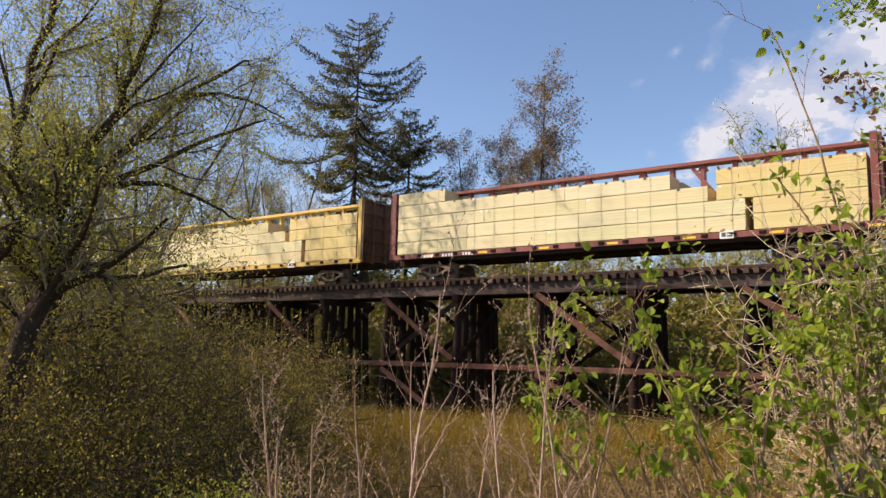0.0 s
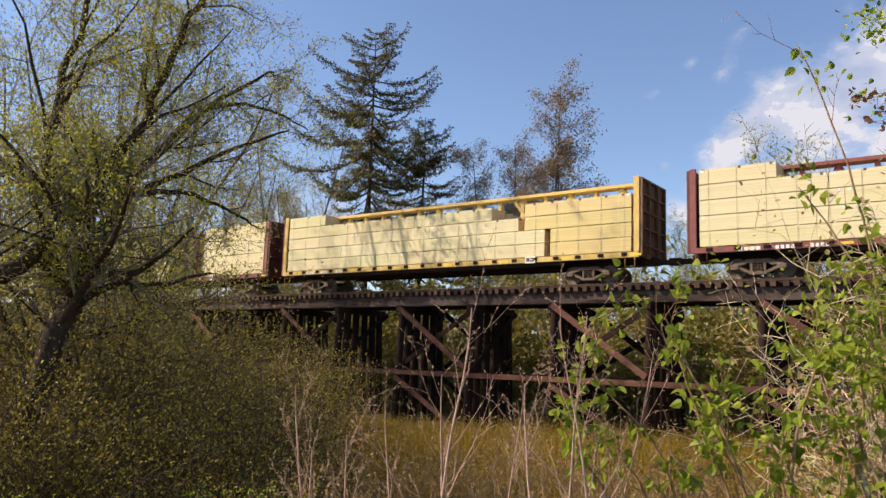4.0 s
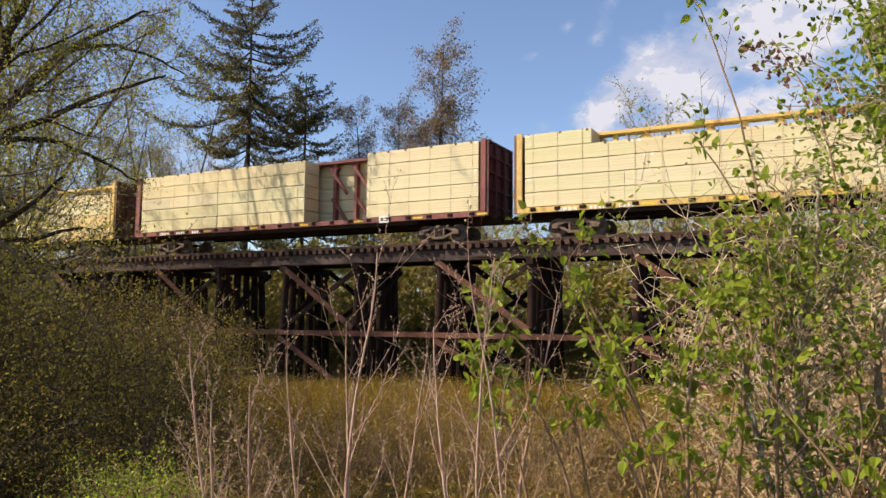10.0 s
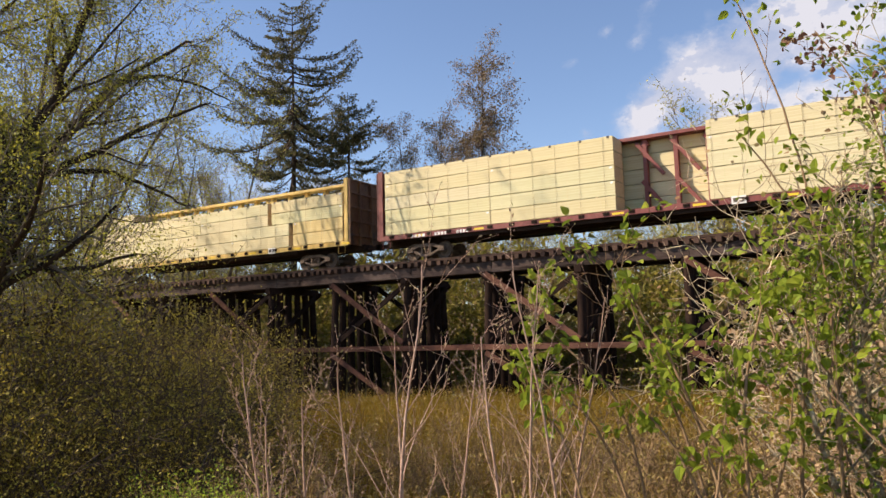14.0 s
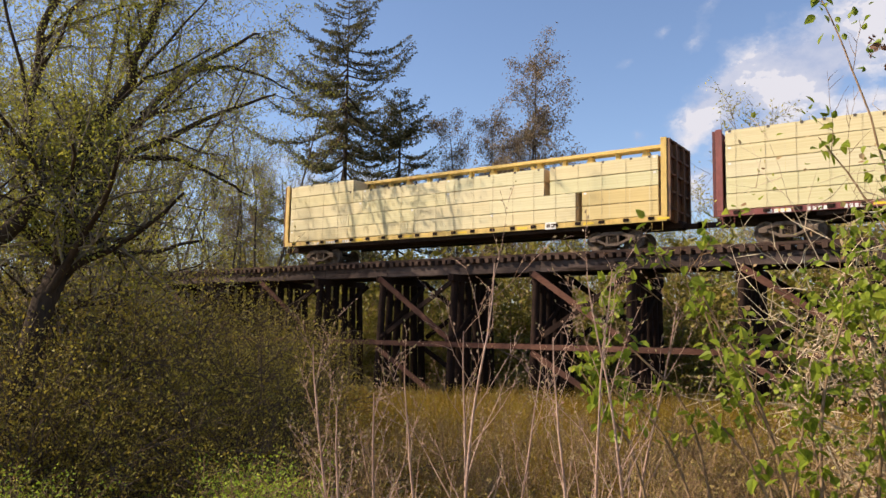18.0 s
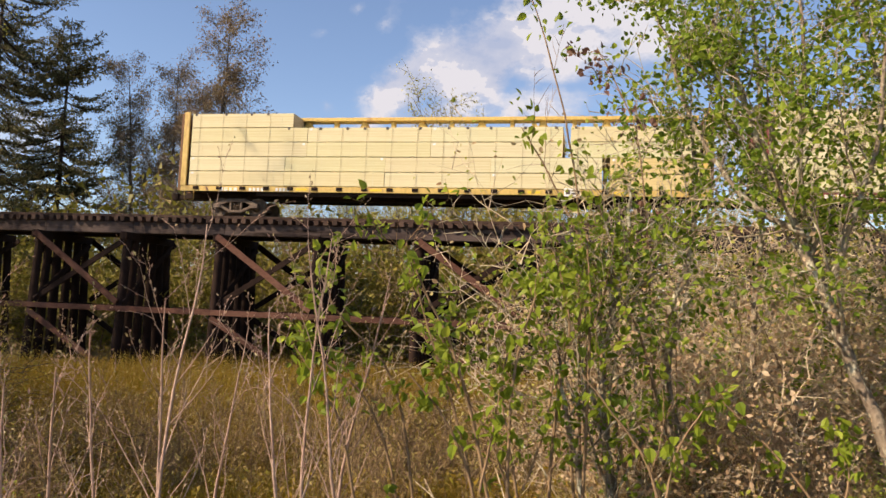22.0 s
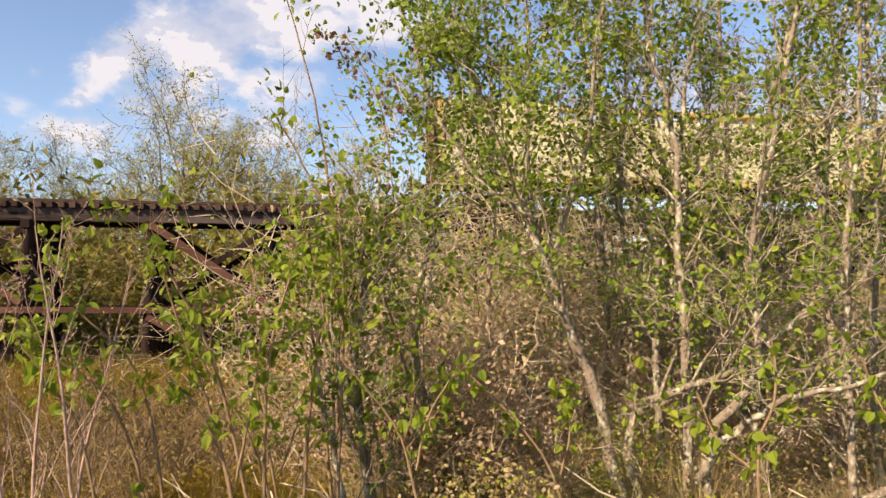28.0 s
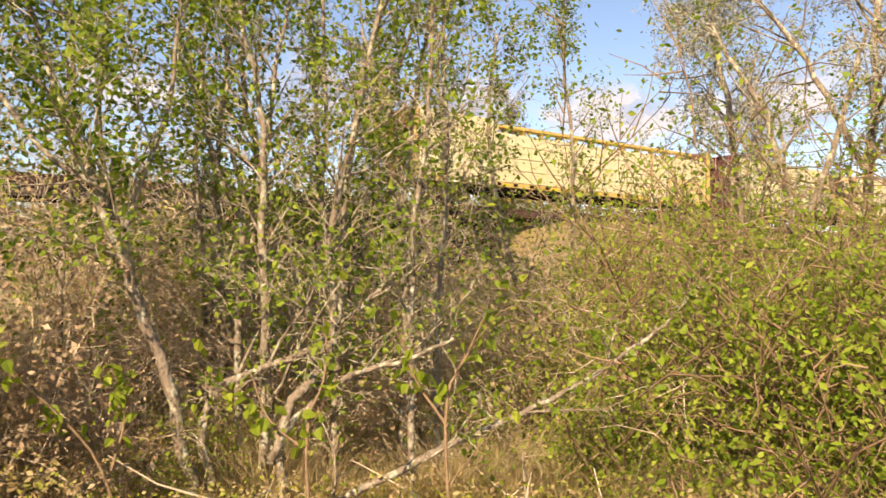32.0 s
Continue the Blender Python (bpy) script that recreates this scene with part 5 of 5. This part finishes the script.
# lichened trees on the right, thick with fresh leaves above
P_LICHEN = {"levels": 4, "seg": [8, 5, 4, 2], "wob": [0.08, 0.15, 0.2, 0.22], "up": [0.0, 0.05, 0.02, 0.0], "kids": [9, 6, 4, 0], "start": [0.3, 0.15, 0.15, 0], "ang": [42, 46, 46, 40], "ratio": [0.5, 0.55, 0.5, 0], "leaf_from": 2, "taper": 0.35, "fall": 0.35, "thin": 0.5, "rmin": 0.0045, "trunk_levels": 2, "from": 0.12, "len": 1.0, "lift": 0.25, "twig": M_LICHENTWIG}
P_CROWN = dict(P_LICHEN, **{"from": 0.40, "len": 1.15})


def crust(ob, boughs, per_m, size):
    """Pale lichen tufts standing on the bark of the boughs."""
    nrg = np.random.default_rng(len(boughs) * 7 + int(boughs[0][1] * 1000))
    pos = []
    for pts, r0, r1, *rest in boughs:
        for a, b, i in zip(pts[:-1], pts[1:], range(len(pts))):
            a, b = Vector(a), Vector(b)
            for q in range(int((b - a).length * per_m)):
                u = nrg.random()
                rr = (r0 + (r1 - r0) * (i + u) / len(pts)) * 1.02
                side = Vector(nrg.normal(size=3)).cross(b - a).normalized()
                pos.append(tuple(a.lerp(b, u) + side * rr - ob.location))
    stuff(part("lichen_growth", leaf_mesh("lichen_growth", pos, size, nrg, M_LICHENLEAF, LEAF_SMALL, 0.1), ob), "pale grey-green lichen crust")


def lichen_tree(seed, boughs, kids, crown=True, leafy=0.2, rooted=(0,)):
    P = dict(P_CROWN if crown else P_LICHEN, clump=leafy * 1.35)
    ob = bough_plant("lichened_tree", "small hazel tree crusted with pale lichen and bearing fresh leaves", "tree", seed, boughs, P, M_LICHEN, M_CANOPY, 0.056, 5, 0.07, LEAF_BIG, 0.5, "lichened trees", 0.5, kids, rooted=rooted)
    crust(ob, boughs, 110, 0.030)
    return ob


# main leaning trunk with its long pale limb
lichen_tree(300, [
    (((1.89, 5.72, -0.47), (1.82, 5.75, 0.25), (1.66, 5.80, 0.91), (1.46, 5.87, 1.44), (1.20, 5.95, 2.17), (1.05, 6.09, 2.65), (0.79, 6.25, 3.40), (0.61, 6.38, 4.08)), 0.060, 0.014),
    (((1.46, 5.87, 1.44), (1.32, 6.02, 1.95), (1.21, 6.15, 2.67), (1.28, 6.24, 3.42), (1.27, 6.34, 4.31)), 0.030, 0.010)], 4.2, leafy=0.24)
lichen_tree(301, [
    (((2.05, 5.76, -0.50), (1.90, 5.82, 0.66), (2.38, 5.61, 0.90), (2.70, 5.50, 1.01), (2.97, 5.40, 1.28), (3.26, 5.33, 1.54), (3.54, 5.25, 1.80)), 0.044, 0.012)], 3.4, False, 0.10)
lichen_tree(302, [
    (((2.60, 6.06, -0.62), (2.59, 6.06, 0.07), (2.58, 6.07, 0.77), (2.65, 6.15, 1.24), (2.49, 6.34, 1.98), (2.58, 6.29, 2.53), (2.37, 6.39, 3.36), (2.43, 6.36, 4.29)), 0.062, 0.016),
    (((2.49, 6.34, 1.98), (2.18, 6.47, 2.59), (2.00, 6.53, 3.38), (1.72, 6.63, 4.35)), 0.028, 0.010)], 4.0, leafy=0.20)
lichen_tree(303, [
    (((2.49, 5.44, -0.41), (2.40, 5.49, 0.51), (2.72, 5.32, 0.91), (2.85, 5.36, 1.20), (2.81, 5.50, 1.93), (3.05, 5.47, 2.83), (3.23, 5.47, 3.71), (3.31, 5.42, 4.25)), 0.046, 0.014)], 3.8, leafy=0.14)
lichen_tree(304, [
    (((0.70, 6.26, -0.60), (0.56, 6.29, 0.17), (0.33, 6.32, 0.59), (0.23, 6.33, 1.43), (0.47, 6.40, 2.10), (0.53, 6.49, 2.91), (0.34, 6.62, 3.80), (0.14, 6.64, 4.31)), 0.035, 0.010)], 4.0, leafy=0.28)
lichen_tree(305, [
    (((-0.08, 5.55, -0.32), (-0.13, 5.55, 0.27), (-0.23, 5.55, 0.80), (-0.22, 5.65, 1.45), (-0.35, 5.66, 1.99)), 0.030, 0.010),
    (((-0.23, 5.55, 0.80), (-0.50, 5.56, 1.12), (-0.59, 5.65, 1.61)), 0.018, 0.006)], 3.4, False, 0.14)
lichen_tree(306, [
    (((3.86, 6.01, -0.66), (3.85, 6.02, 0.28), (3.90, 5.98, 1.24), (3.87, 6.12, 2.23), (4.03, 6.14, 3.26), (4.22, 6.12, 4.30)), 0.055, 0.015)], 3.4, leafy=0.10)
lichen_tree(307, [
    (((2.29, 5.03, -0.41), (2.71, 4.83, 0.05), (3.51, 4.44, 0.47), (3.96, 4.21, 0.67), (4.38, 3.93, 0.94), (4.73, 3.69, 1.28)), 0.034, 0.010)], 1.6, False, 0.10)
lichen_tree(308, [
    (((4.21, 7.43, -1.54), (4.20, 7.43, -0.32), (4.07, 7.50, 1.17), (4.27, 7.51, 2.50), (4.59, 7.44, 3.83), (4.86, 7.40, 4.86)), 0.05, 0.015)], 3.2)
lichen_tree(309, [
    (((6.69, 6.86, -1.86), (6.49, 7.04, 0.17), (6.17, 7.32, 1.91), (6.00, 7.57, 3.34), (6.17, 7.57, 4.75)), 0.05, 0.015)], 3.2)
lichen_tree(310, [
    (((9.56, 5.68, -2.08), (9.64, 5.54, 0.85), (9.59, 5.63, 2.70), (9.58, 6.02, 4.05), (9.33, 6.74, 5.30)), 0.09, 0.02),
    (((9.65, 5.52, 2.17), (9.85, 5.17, 3.41), (10.19, 4.96, 4.82)), 0.06, 0.02)], 2.6, leafy=0.06)

for i, (b, t, r) in enumerate(((((1.27, 7.58, -1.07), (1.16, 7.60, 1.17), (1.30, 7.67, 2.93), (1.21, 7.80, 4.41), (1.15, 7.81, 5.53)), 0, 0.035), (((3.42, 6.99, -0.97), (3.37, 7.02, 1.19), (3.54, 7.04, 2.88), (3.51, 7.16, 4.32), (3.58, 7.13, 5.38)), 0, 0.035), (((2.50, 8.05, -1.29), (2.64, 8.00, 1.14), (2.48, 8.06, 3.02), (2.65, 8.11, 4.60), (2.60, 8.12, 5.93)), 0, 0.04), (((3.89, 5.49, -0.49), (3.87, 5.51, 1.27), (4.01, 5.53, 2.64), (4.01, 5.65, 3.81), (4.06, 5.61, 4.68)), 0, 0.04), (((2.51, 7.18, -1.12), (2.57, 7.16, 1.00), (2.47, 7.30, 2.64), (2.63, 7.35, 4.02), (2.56, 7.37, 5.05)), 0, 0.04), (((3.99, 8.10, -1.70), (3.84, 8.17, 0.89), (4.03, 8.19, 2.88), (3.90, 8.36, 4.53), (3.98, 8.33, 5.79)), 0, 0.04), (((7.06, 9.77, -2.84), (6.90, 9.88, 0.65), (7.01, 9.93, 3.35), (6.91, 10.12, 5.57), (6.97, 10.08, 7.07)), 0, 0.05), (((9.16, 9.33, -3.13), (9.10, 9.40, 0.60), (9.23, 9.27, 3.46), (9.02, 9.47, 5.80), (9.16, 9.34, 7.16)), 0, 0.05))):
    lichen_tree(320 + i, [(b, r, 0.012)], 4.2, i > 3, (0.20, 0.06, 0.09, 0.06, 0.16, 0.20, 0.2, 0.2)[i])

# further pale stems of the lichened thicket
for i, (boughs, kids, share, rooted) in enumerate((
        ([(((1.21, 5.81, 2.22), (0.84, 5.95, 2.43), (0.57, 6.06, 2.84), (0.37, 6.14, 3.25), (0.27, 6.22, 3.72)), 0.024, 0.008)], 3.4, 0.22, ()),
        ([(((1.36, 5.82, 1.92), (1.51, 5.83, 2.42), (1.68, 5.83, 2.90), (1.71, 5.87, 3.51), (1.84, 5.88, 4.20)), 0.026, 0.008)], 3.4, 0.20, ()),
        ([(((2.42, 5.75, -0.03), (2.43, 5.74, 0.79), (2.41, 5.75, 1.42), (2.38, 5.77, 2.02), (2.40, 5.76, 2.48), (2.37, 5.77, 3.00), (2.20, 5.85, 3.61), (2.14, 5.87, 4.24)), 0.046, 0.014)], 3.4, 0.12, (0,)),
        ([(((2.32, 6.01, 0.46), (2.28, 6.03, 1.40), (2.33, 6.01, 2.07), (2.47, 5.95, 2.46), (2.51, 5.93, 3.24), (2.65, 5.86, 4.01)), 0.040, 0.012)], 3.2, 0.12, (0,)),
        ([(((-0.04, 5.63, 0.06), (-0.20, 5.64, 0.78), (-0.22, 5.64, 1.18), (-0.18, 5.64, 1.58), (-0.07, 5.63, 2.04), (-0.06, 5.63, 2.57)), 0.036, 0.010), (((-0.20, 5.64, 0.82), (-0.40, 5.60, 1.26), (-0.47, 5.56, 1.53), (-0.59, 5.52, 1.80)), 0.018, 0.006), (((-0.19, 5.64, 1.42), (-0.09, 5.68, 1.71), (0.14, 5.72, 1.93)), 0.014, 0.005)], 3.0, 0.10, (0,)),
        ([(((-0.22, 5.44, 0.12), (-0.41, 5.43, 0.70), (-0.49, 5.43, 1.04), (-0.56, 5.43, 1.26)), 0.026, 0.008)], 3.0, 0.10, (0,)),
        ([(((0.69, 5.66, 0.03), (0.46, 5.69, 0.49), (0.31, 5.71, 0.77), (0.22, 5.72, 1.27), (0.36, 5.70, 1.73), (0.37, 5.70, 2.07)), 0.028, 0.008)], 3.0, 0.10, (0,)),
        ([(((3.44, 5.15, 0.11), (3.41, 5.18, 1.14), (3.42, 5.17, 2.01), (3.51, 5.10, 2.80), (3.55, 5.08, 3.46), (3.52, 5.10, 4.09)), 0.034, 0.010)], 3.2, 0.12, (0,)),
        ([(((2.35, 5.45, 0.19), (2.46, 5.33, 0.51), (2.71, 5.12, 0.78), (2.81, 4.99, 0.90), (3.07, 4.76, 0.98), (3.34, 4.47, 1.15)), 0.036, 0.010)], 2.6, 0.06, ()),
        ([(((3.18, 6.03, 0.75), (3.21, 6.01, 2.03), (3.32, 5.95, 3.22), (3.43, 5.88, 3.82), (3.62, 5.76, 4.31)), 0.040, 0.014)], 3.2, 0.10, (0,)))):
    lichen_tree(360 + i, boughs, kids + 0.6, False, share * 0.65, rooted)

# bare tan tangle filling the right-hand thicket
P_TANGLE = dict(P_BRUSH, clump=0.60, join=False, rmin=0.0046, kids=[9, 4, 0], wob=[0.2, 0.26, 0.3], ang=[55, 55, 50], up=[-0.02, 0.0, 0.0], twig=M_PALETWIG, taper=0.25)
tangle = grown("twig_tangle", "tangle of pale dry twigs with scattered green leaves", "shrub", 91, P_TANGLE, M_LICHENTWIG, M_HAZELDRY, 0.046, 2, 0.07, LEAF_HEX, 0.5, brush_stems(13, 24, 1.3, 3.7, 0.013), "tangles of twigs")
place(tangle, 2.15, 8.5, 0)
for x, y, rz, s in ((0.97, 9.0, 70, 0.9), (3.3, 8.3, 150, 1.05), (4.5, 7.9, 250, 1.0), (5.18, 8.37, 120, 1.05), (6.99, 8.58, 210, 1.15), (3.98, 9.19, 45, 1.1), (2.01, 10.18, 333, 1.1), (3.48, 10.25, 111, 1.2), (4.88, 10.17, 188, 1.25)):
    put(tangle, x, y, rz, s)

for x, y, rz, s in ((1.58, 9.85, 120, 1.5), (2.94, 10.60, 210, 1.55), (4.51, 11.14, 45, 1.6), (6.31, 11.41, 333, 1.6), (8.61, 11.12, 111, 1.45), (2.58, 12.61, 10, 1.3)):
    put(tangle, x, y, rz, s)

for x, y, rz, s in ((0.45, 8.4, 15, 1.0), (1.2, 8.6, 215, 0.98), (5.6, 6.6, 170, 0.84), (6.25, 6.03, 35, 0.86), (7.28, 5.79, 260, 0.95), (8.49, 5.50, 75, 1.0), (9.40, 4.96, 135, 1.05)):
    put(tangle, x, y, rz, s)

# brown brush still holding last year's curled leaves
dry = grown("dry_leaf_brush", "brown brush hung with curled dry tan leaves", "shrub", 95, dict(P_BRUSH, clump=0.8, rmin=0.004, kids=[11, 4, 0], twig=M_PALETWIG), M_TWIG, M_DRYLEAF, 0.055, 3, 0.06, LEAF_SMALL, 0.2, brush_stems(23, 12, 0.7, 2.5, 0.010), "dry leaf brush", follow=0.6)
place(dry, 1.15, 6.9, 0)
for x, y, rz, s in ((0.45, 6.75, 80, 0.95), (1.75, 8.3, 200, 1.3), (3.2, 8.2, 140, 1.15), (4.9, 7.2, 20, 1.1), (3.6, 6.6, 260, 0.8), (0.0, 7.6, 300, 0.9), (6.3, 7.9, 110, 1.2), (1.5, 6.3, 45, 0.55), (2.9, 6.3, 190, 0.55), (2.3, 6.8, 280, 0.7), (4.1, 6.1, 330, 0.55)):
    put(dry, x, y, rz, s)

# pale fallen sticks under the thicket
def make_sticks():
    rg2 = random.Random(33)
    polys = []
    for i in range(170):
        a, r = radians(rg2.uniform(-14, 52)), rg2.uniform(4.6, 11)
        x, y = math.sin(a) * r, math.cos(a) * r
        d = rg2.uniform(0, math.pi)
        ln, tilt = rg2.uniform(0.3, 1.0), rg2.uniform(0.02, 0.6)
        pts = [(x + math.cos(d) * ln * u, y + math.sin(d) * ln * u, ground_z(x, y) + 0.03 + tilt * ln * u + rg2.gauss(0, 0.05)) for u in (0, 0.35, 0.7, 1)]
        polys.append((pts, rg2.uniform(0.005, 0.016), 0.004, 3))
    tagged(new("fallen_sticks", tube_mesh("sticks", polys, M_PALETWIG, lambda lv: 5)), "pale dry fallen sticks under the thicket", "sticks", kind="stuff")
    nrg = np.random.default_rng(34)
    az = np.radians(nrg.uniform(-30, 60, 9000))
    r = nrg.uniform(3.2, 13, 9000)
    x, y = np.sin(az) * r, np.cos(az) * r
    z = np.array([ground_z(p, q) for p, q in zip(x, y)]) + nrg.uniform(0.01, 0.06, 9000)
    tagged(new("leaf_litter", leaf_mesh("litter", np.stack([x, y, z], -1), 0.075, nrg, M_LITTER, LEAF_BIG, 1.0)), "brown dead leaves lying on the ground", "leaf litter", kind="stuff")


make_sticks()

# old tree draped with hanging pale lichen
P_DRAPE = {"levels": 4, "seg": [8, 7, 5, 4], "wob": [0.08, 0.15, 0.18, 0.15], "up": [0.0, 0.0, -0.12, -0.25], "kids": [9, 8, 6, 0], "start": [0.3, 0.15, 0.1, 0], "ang": [45, 50, 50, 40], "ratio": [0.5, 0.5, 0.5, 0], "leaf_from": 3, "taper": 0.3, "fall": 0.35, "thin": 0.5, "rmin": 0.009, "trunk_levels": 2, "from": 0.35, "len": 2.2, "lift": 0.1, "twig": M_DRAPE}
for sd, bs in ((341, [(((11.85, 5.66, -2.53), (11.80, 5.75, 0.75), (11.78, 5.79, 3.28), (11.89, 5.56, 5.39), (11.84, 5.67, 7.14)), 0.12, 0.03), (((11.78, 5.79, 3.28), (11.51, 6.31, 4.64), (11.23, 6.78, 5.69), (10.77, 7.48, 6.72)), 0.06, 0.02)]), (342, [(((12.46, 8.54, -3.55), (12.60, 8.35, 1.57), (12.50, 8.49, 4.19), (12.28, 8.80, 6.24), (12.34, 8.71, 8.17)), 0.10, 0.03)])):
    bough_plant("lichen_draped_tree", "old tree draped with hanging pale grey lichen", "tree", sd, bs, P_DRAPE, M_LICHEN, M_LICHENLEAF, 0.06, 2, 0.06, group="draped trees", kids_per_m=3.6)

# leafy brush on the far right and on the bank
green = grown("leafy_brush", "bright green leafy brush", "shrub", 71, dict(P_BRUSH, kids=[8, 3, 0]), M_TWIG, M_LEAFBRIGHT, 0.072, 3, 0.13, stems=brush_stems(7, 18, 1.2, 2.5, 0.012), group="leafy brush")
place(green, 6.32, 4.23, 0)
green2 = grown("leafy_brush", "tall bright green leafy brush", "shrub", 72, dict(P_BRUSH, kids=[10, 4, 0]), M_TWIG, M_LEAFBRIGHT, 0.080, 3, 0.18, stems=brush_stems(17, 24, 1.7, 4.6, 0.016), group="leafy brush")
place(green2, 9.25, 5.23, 0)
for x, y, rz, s in ((6.58, 5.68, 10, 0.55), (6.81, 4.76, 130, 0.6), (7.01, 4.10, 250, 0.62), (7.31, 3.56, 70, 0.66), (8.42, 6.45, 200, 0.75), (9.47, 5.82, 330, 0.8)):
    put(green2, x, y, rz, s)
put(green2, 8.72, 4.09, 90)
put(green2, 10.79, 7.44, 200)
put(green2, 12.63, 6.34, 300, 1.15)
for x, y, rz, s in ((6.22, 5.92, 50, 0.9), (6.26, 3.40, 150, 1.0), (8.52, 7.10, 250, 1.2), (6.47, 3.00, 10, 1.05), (7.98, 6.19, 10, 1.1), (9, 17, 80, 1.0), (3.5, 16, 190, 0.7), (13, 20, 300, 1.2), (18, 19, 20, 1.4), (23, 17, 90, 1.5), (-1.5, 20, 30, 0.55), (6, 22, 130, 0.8)):
    put(green, x, y, rz, s)
for x, y, rz, s in ((-6.3, 3.4, 40, 0.40), (-4.4, 3.8, 160, 0.36), (-5.3, 4.6, 280, 0.40)):
    put(green, x, y, rz, s)
rg = random.Random(64)
for i in range(14):
    a, r = radians(rg.uniform(14, 58)), rg.uniform(6.0, 9.0)
    put(green, math.sin(a) * r, math.cos(a) * r, rg.uniform(0, 360), rg.uniform(0.32, 0.6))
for i in range(12):
    put(brush, 17 + i * 3.2, 24.8 + 1.5 * math.sin(i * 2.3), i * 67, 0.62 + 0.1 * math.sin(i))
for i in range(8):
    put(brush, -47 - i * 3.2, 24.8 + 1.5 * math.sin(i * 2.3), i * 67, 0.8)



def motions():
    for car, off in CARS:
        walk(car, [(t, pose(s + off, TRACK_Y, RAIL_Z)) for t, s in TRAIN])
    ts = [t for t, s in TRAIN]
    ss = [s for t, s in TRAIN]
    steps = np.arange(0, 32.01, 0.1)
    for ob in ROTORS:
        base = ob.matrix_basis.translation.copy()
        walk(ob, [(float(t), pose(*base, 0, math.degrees((np.interp(t, ts, ss) + 110) / 0.42), 0)) for t in steps])


motions()
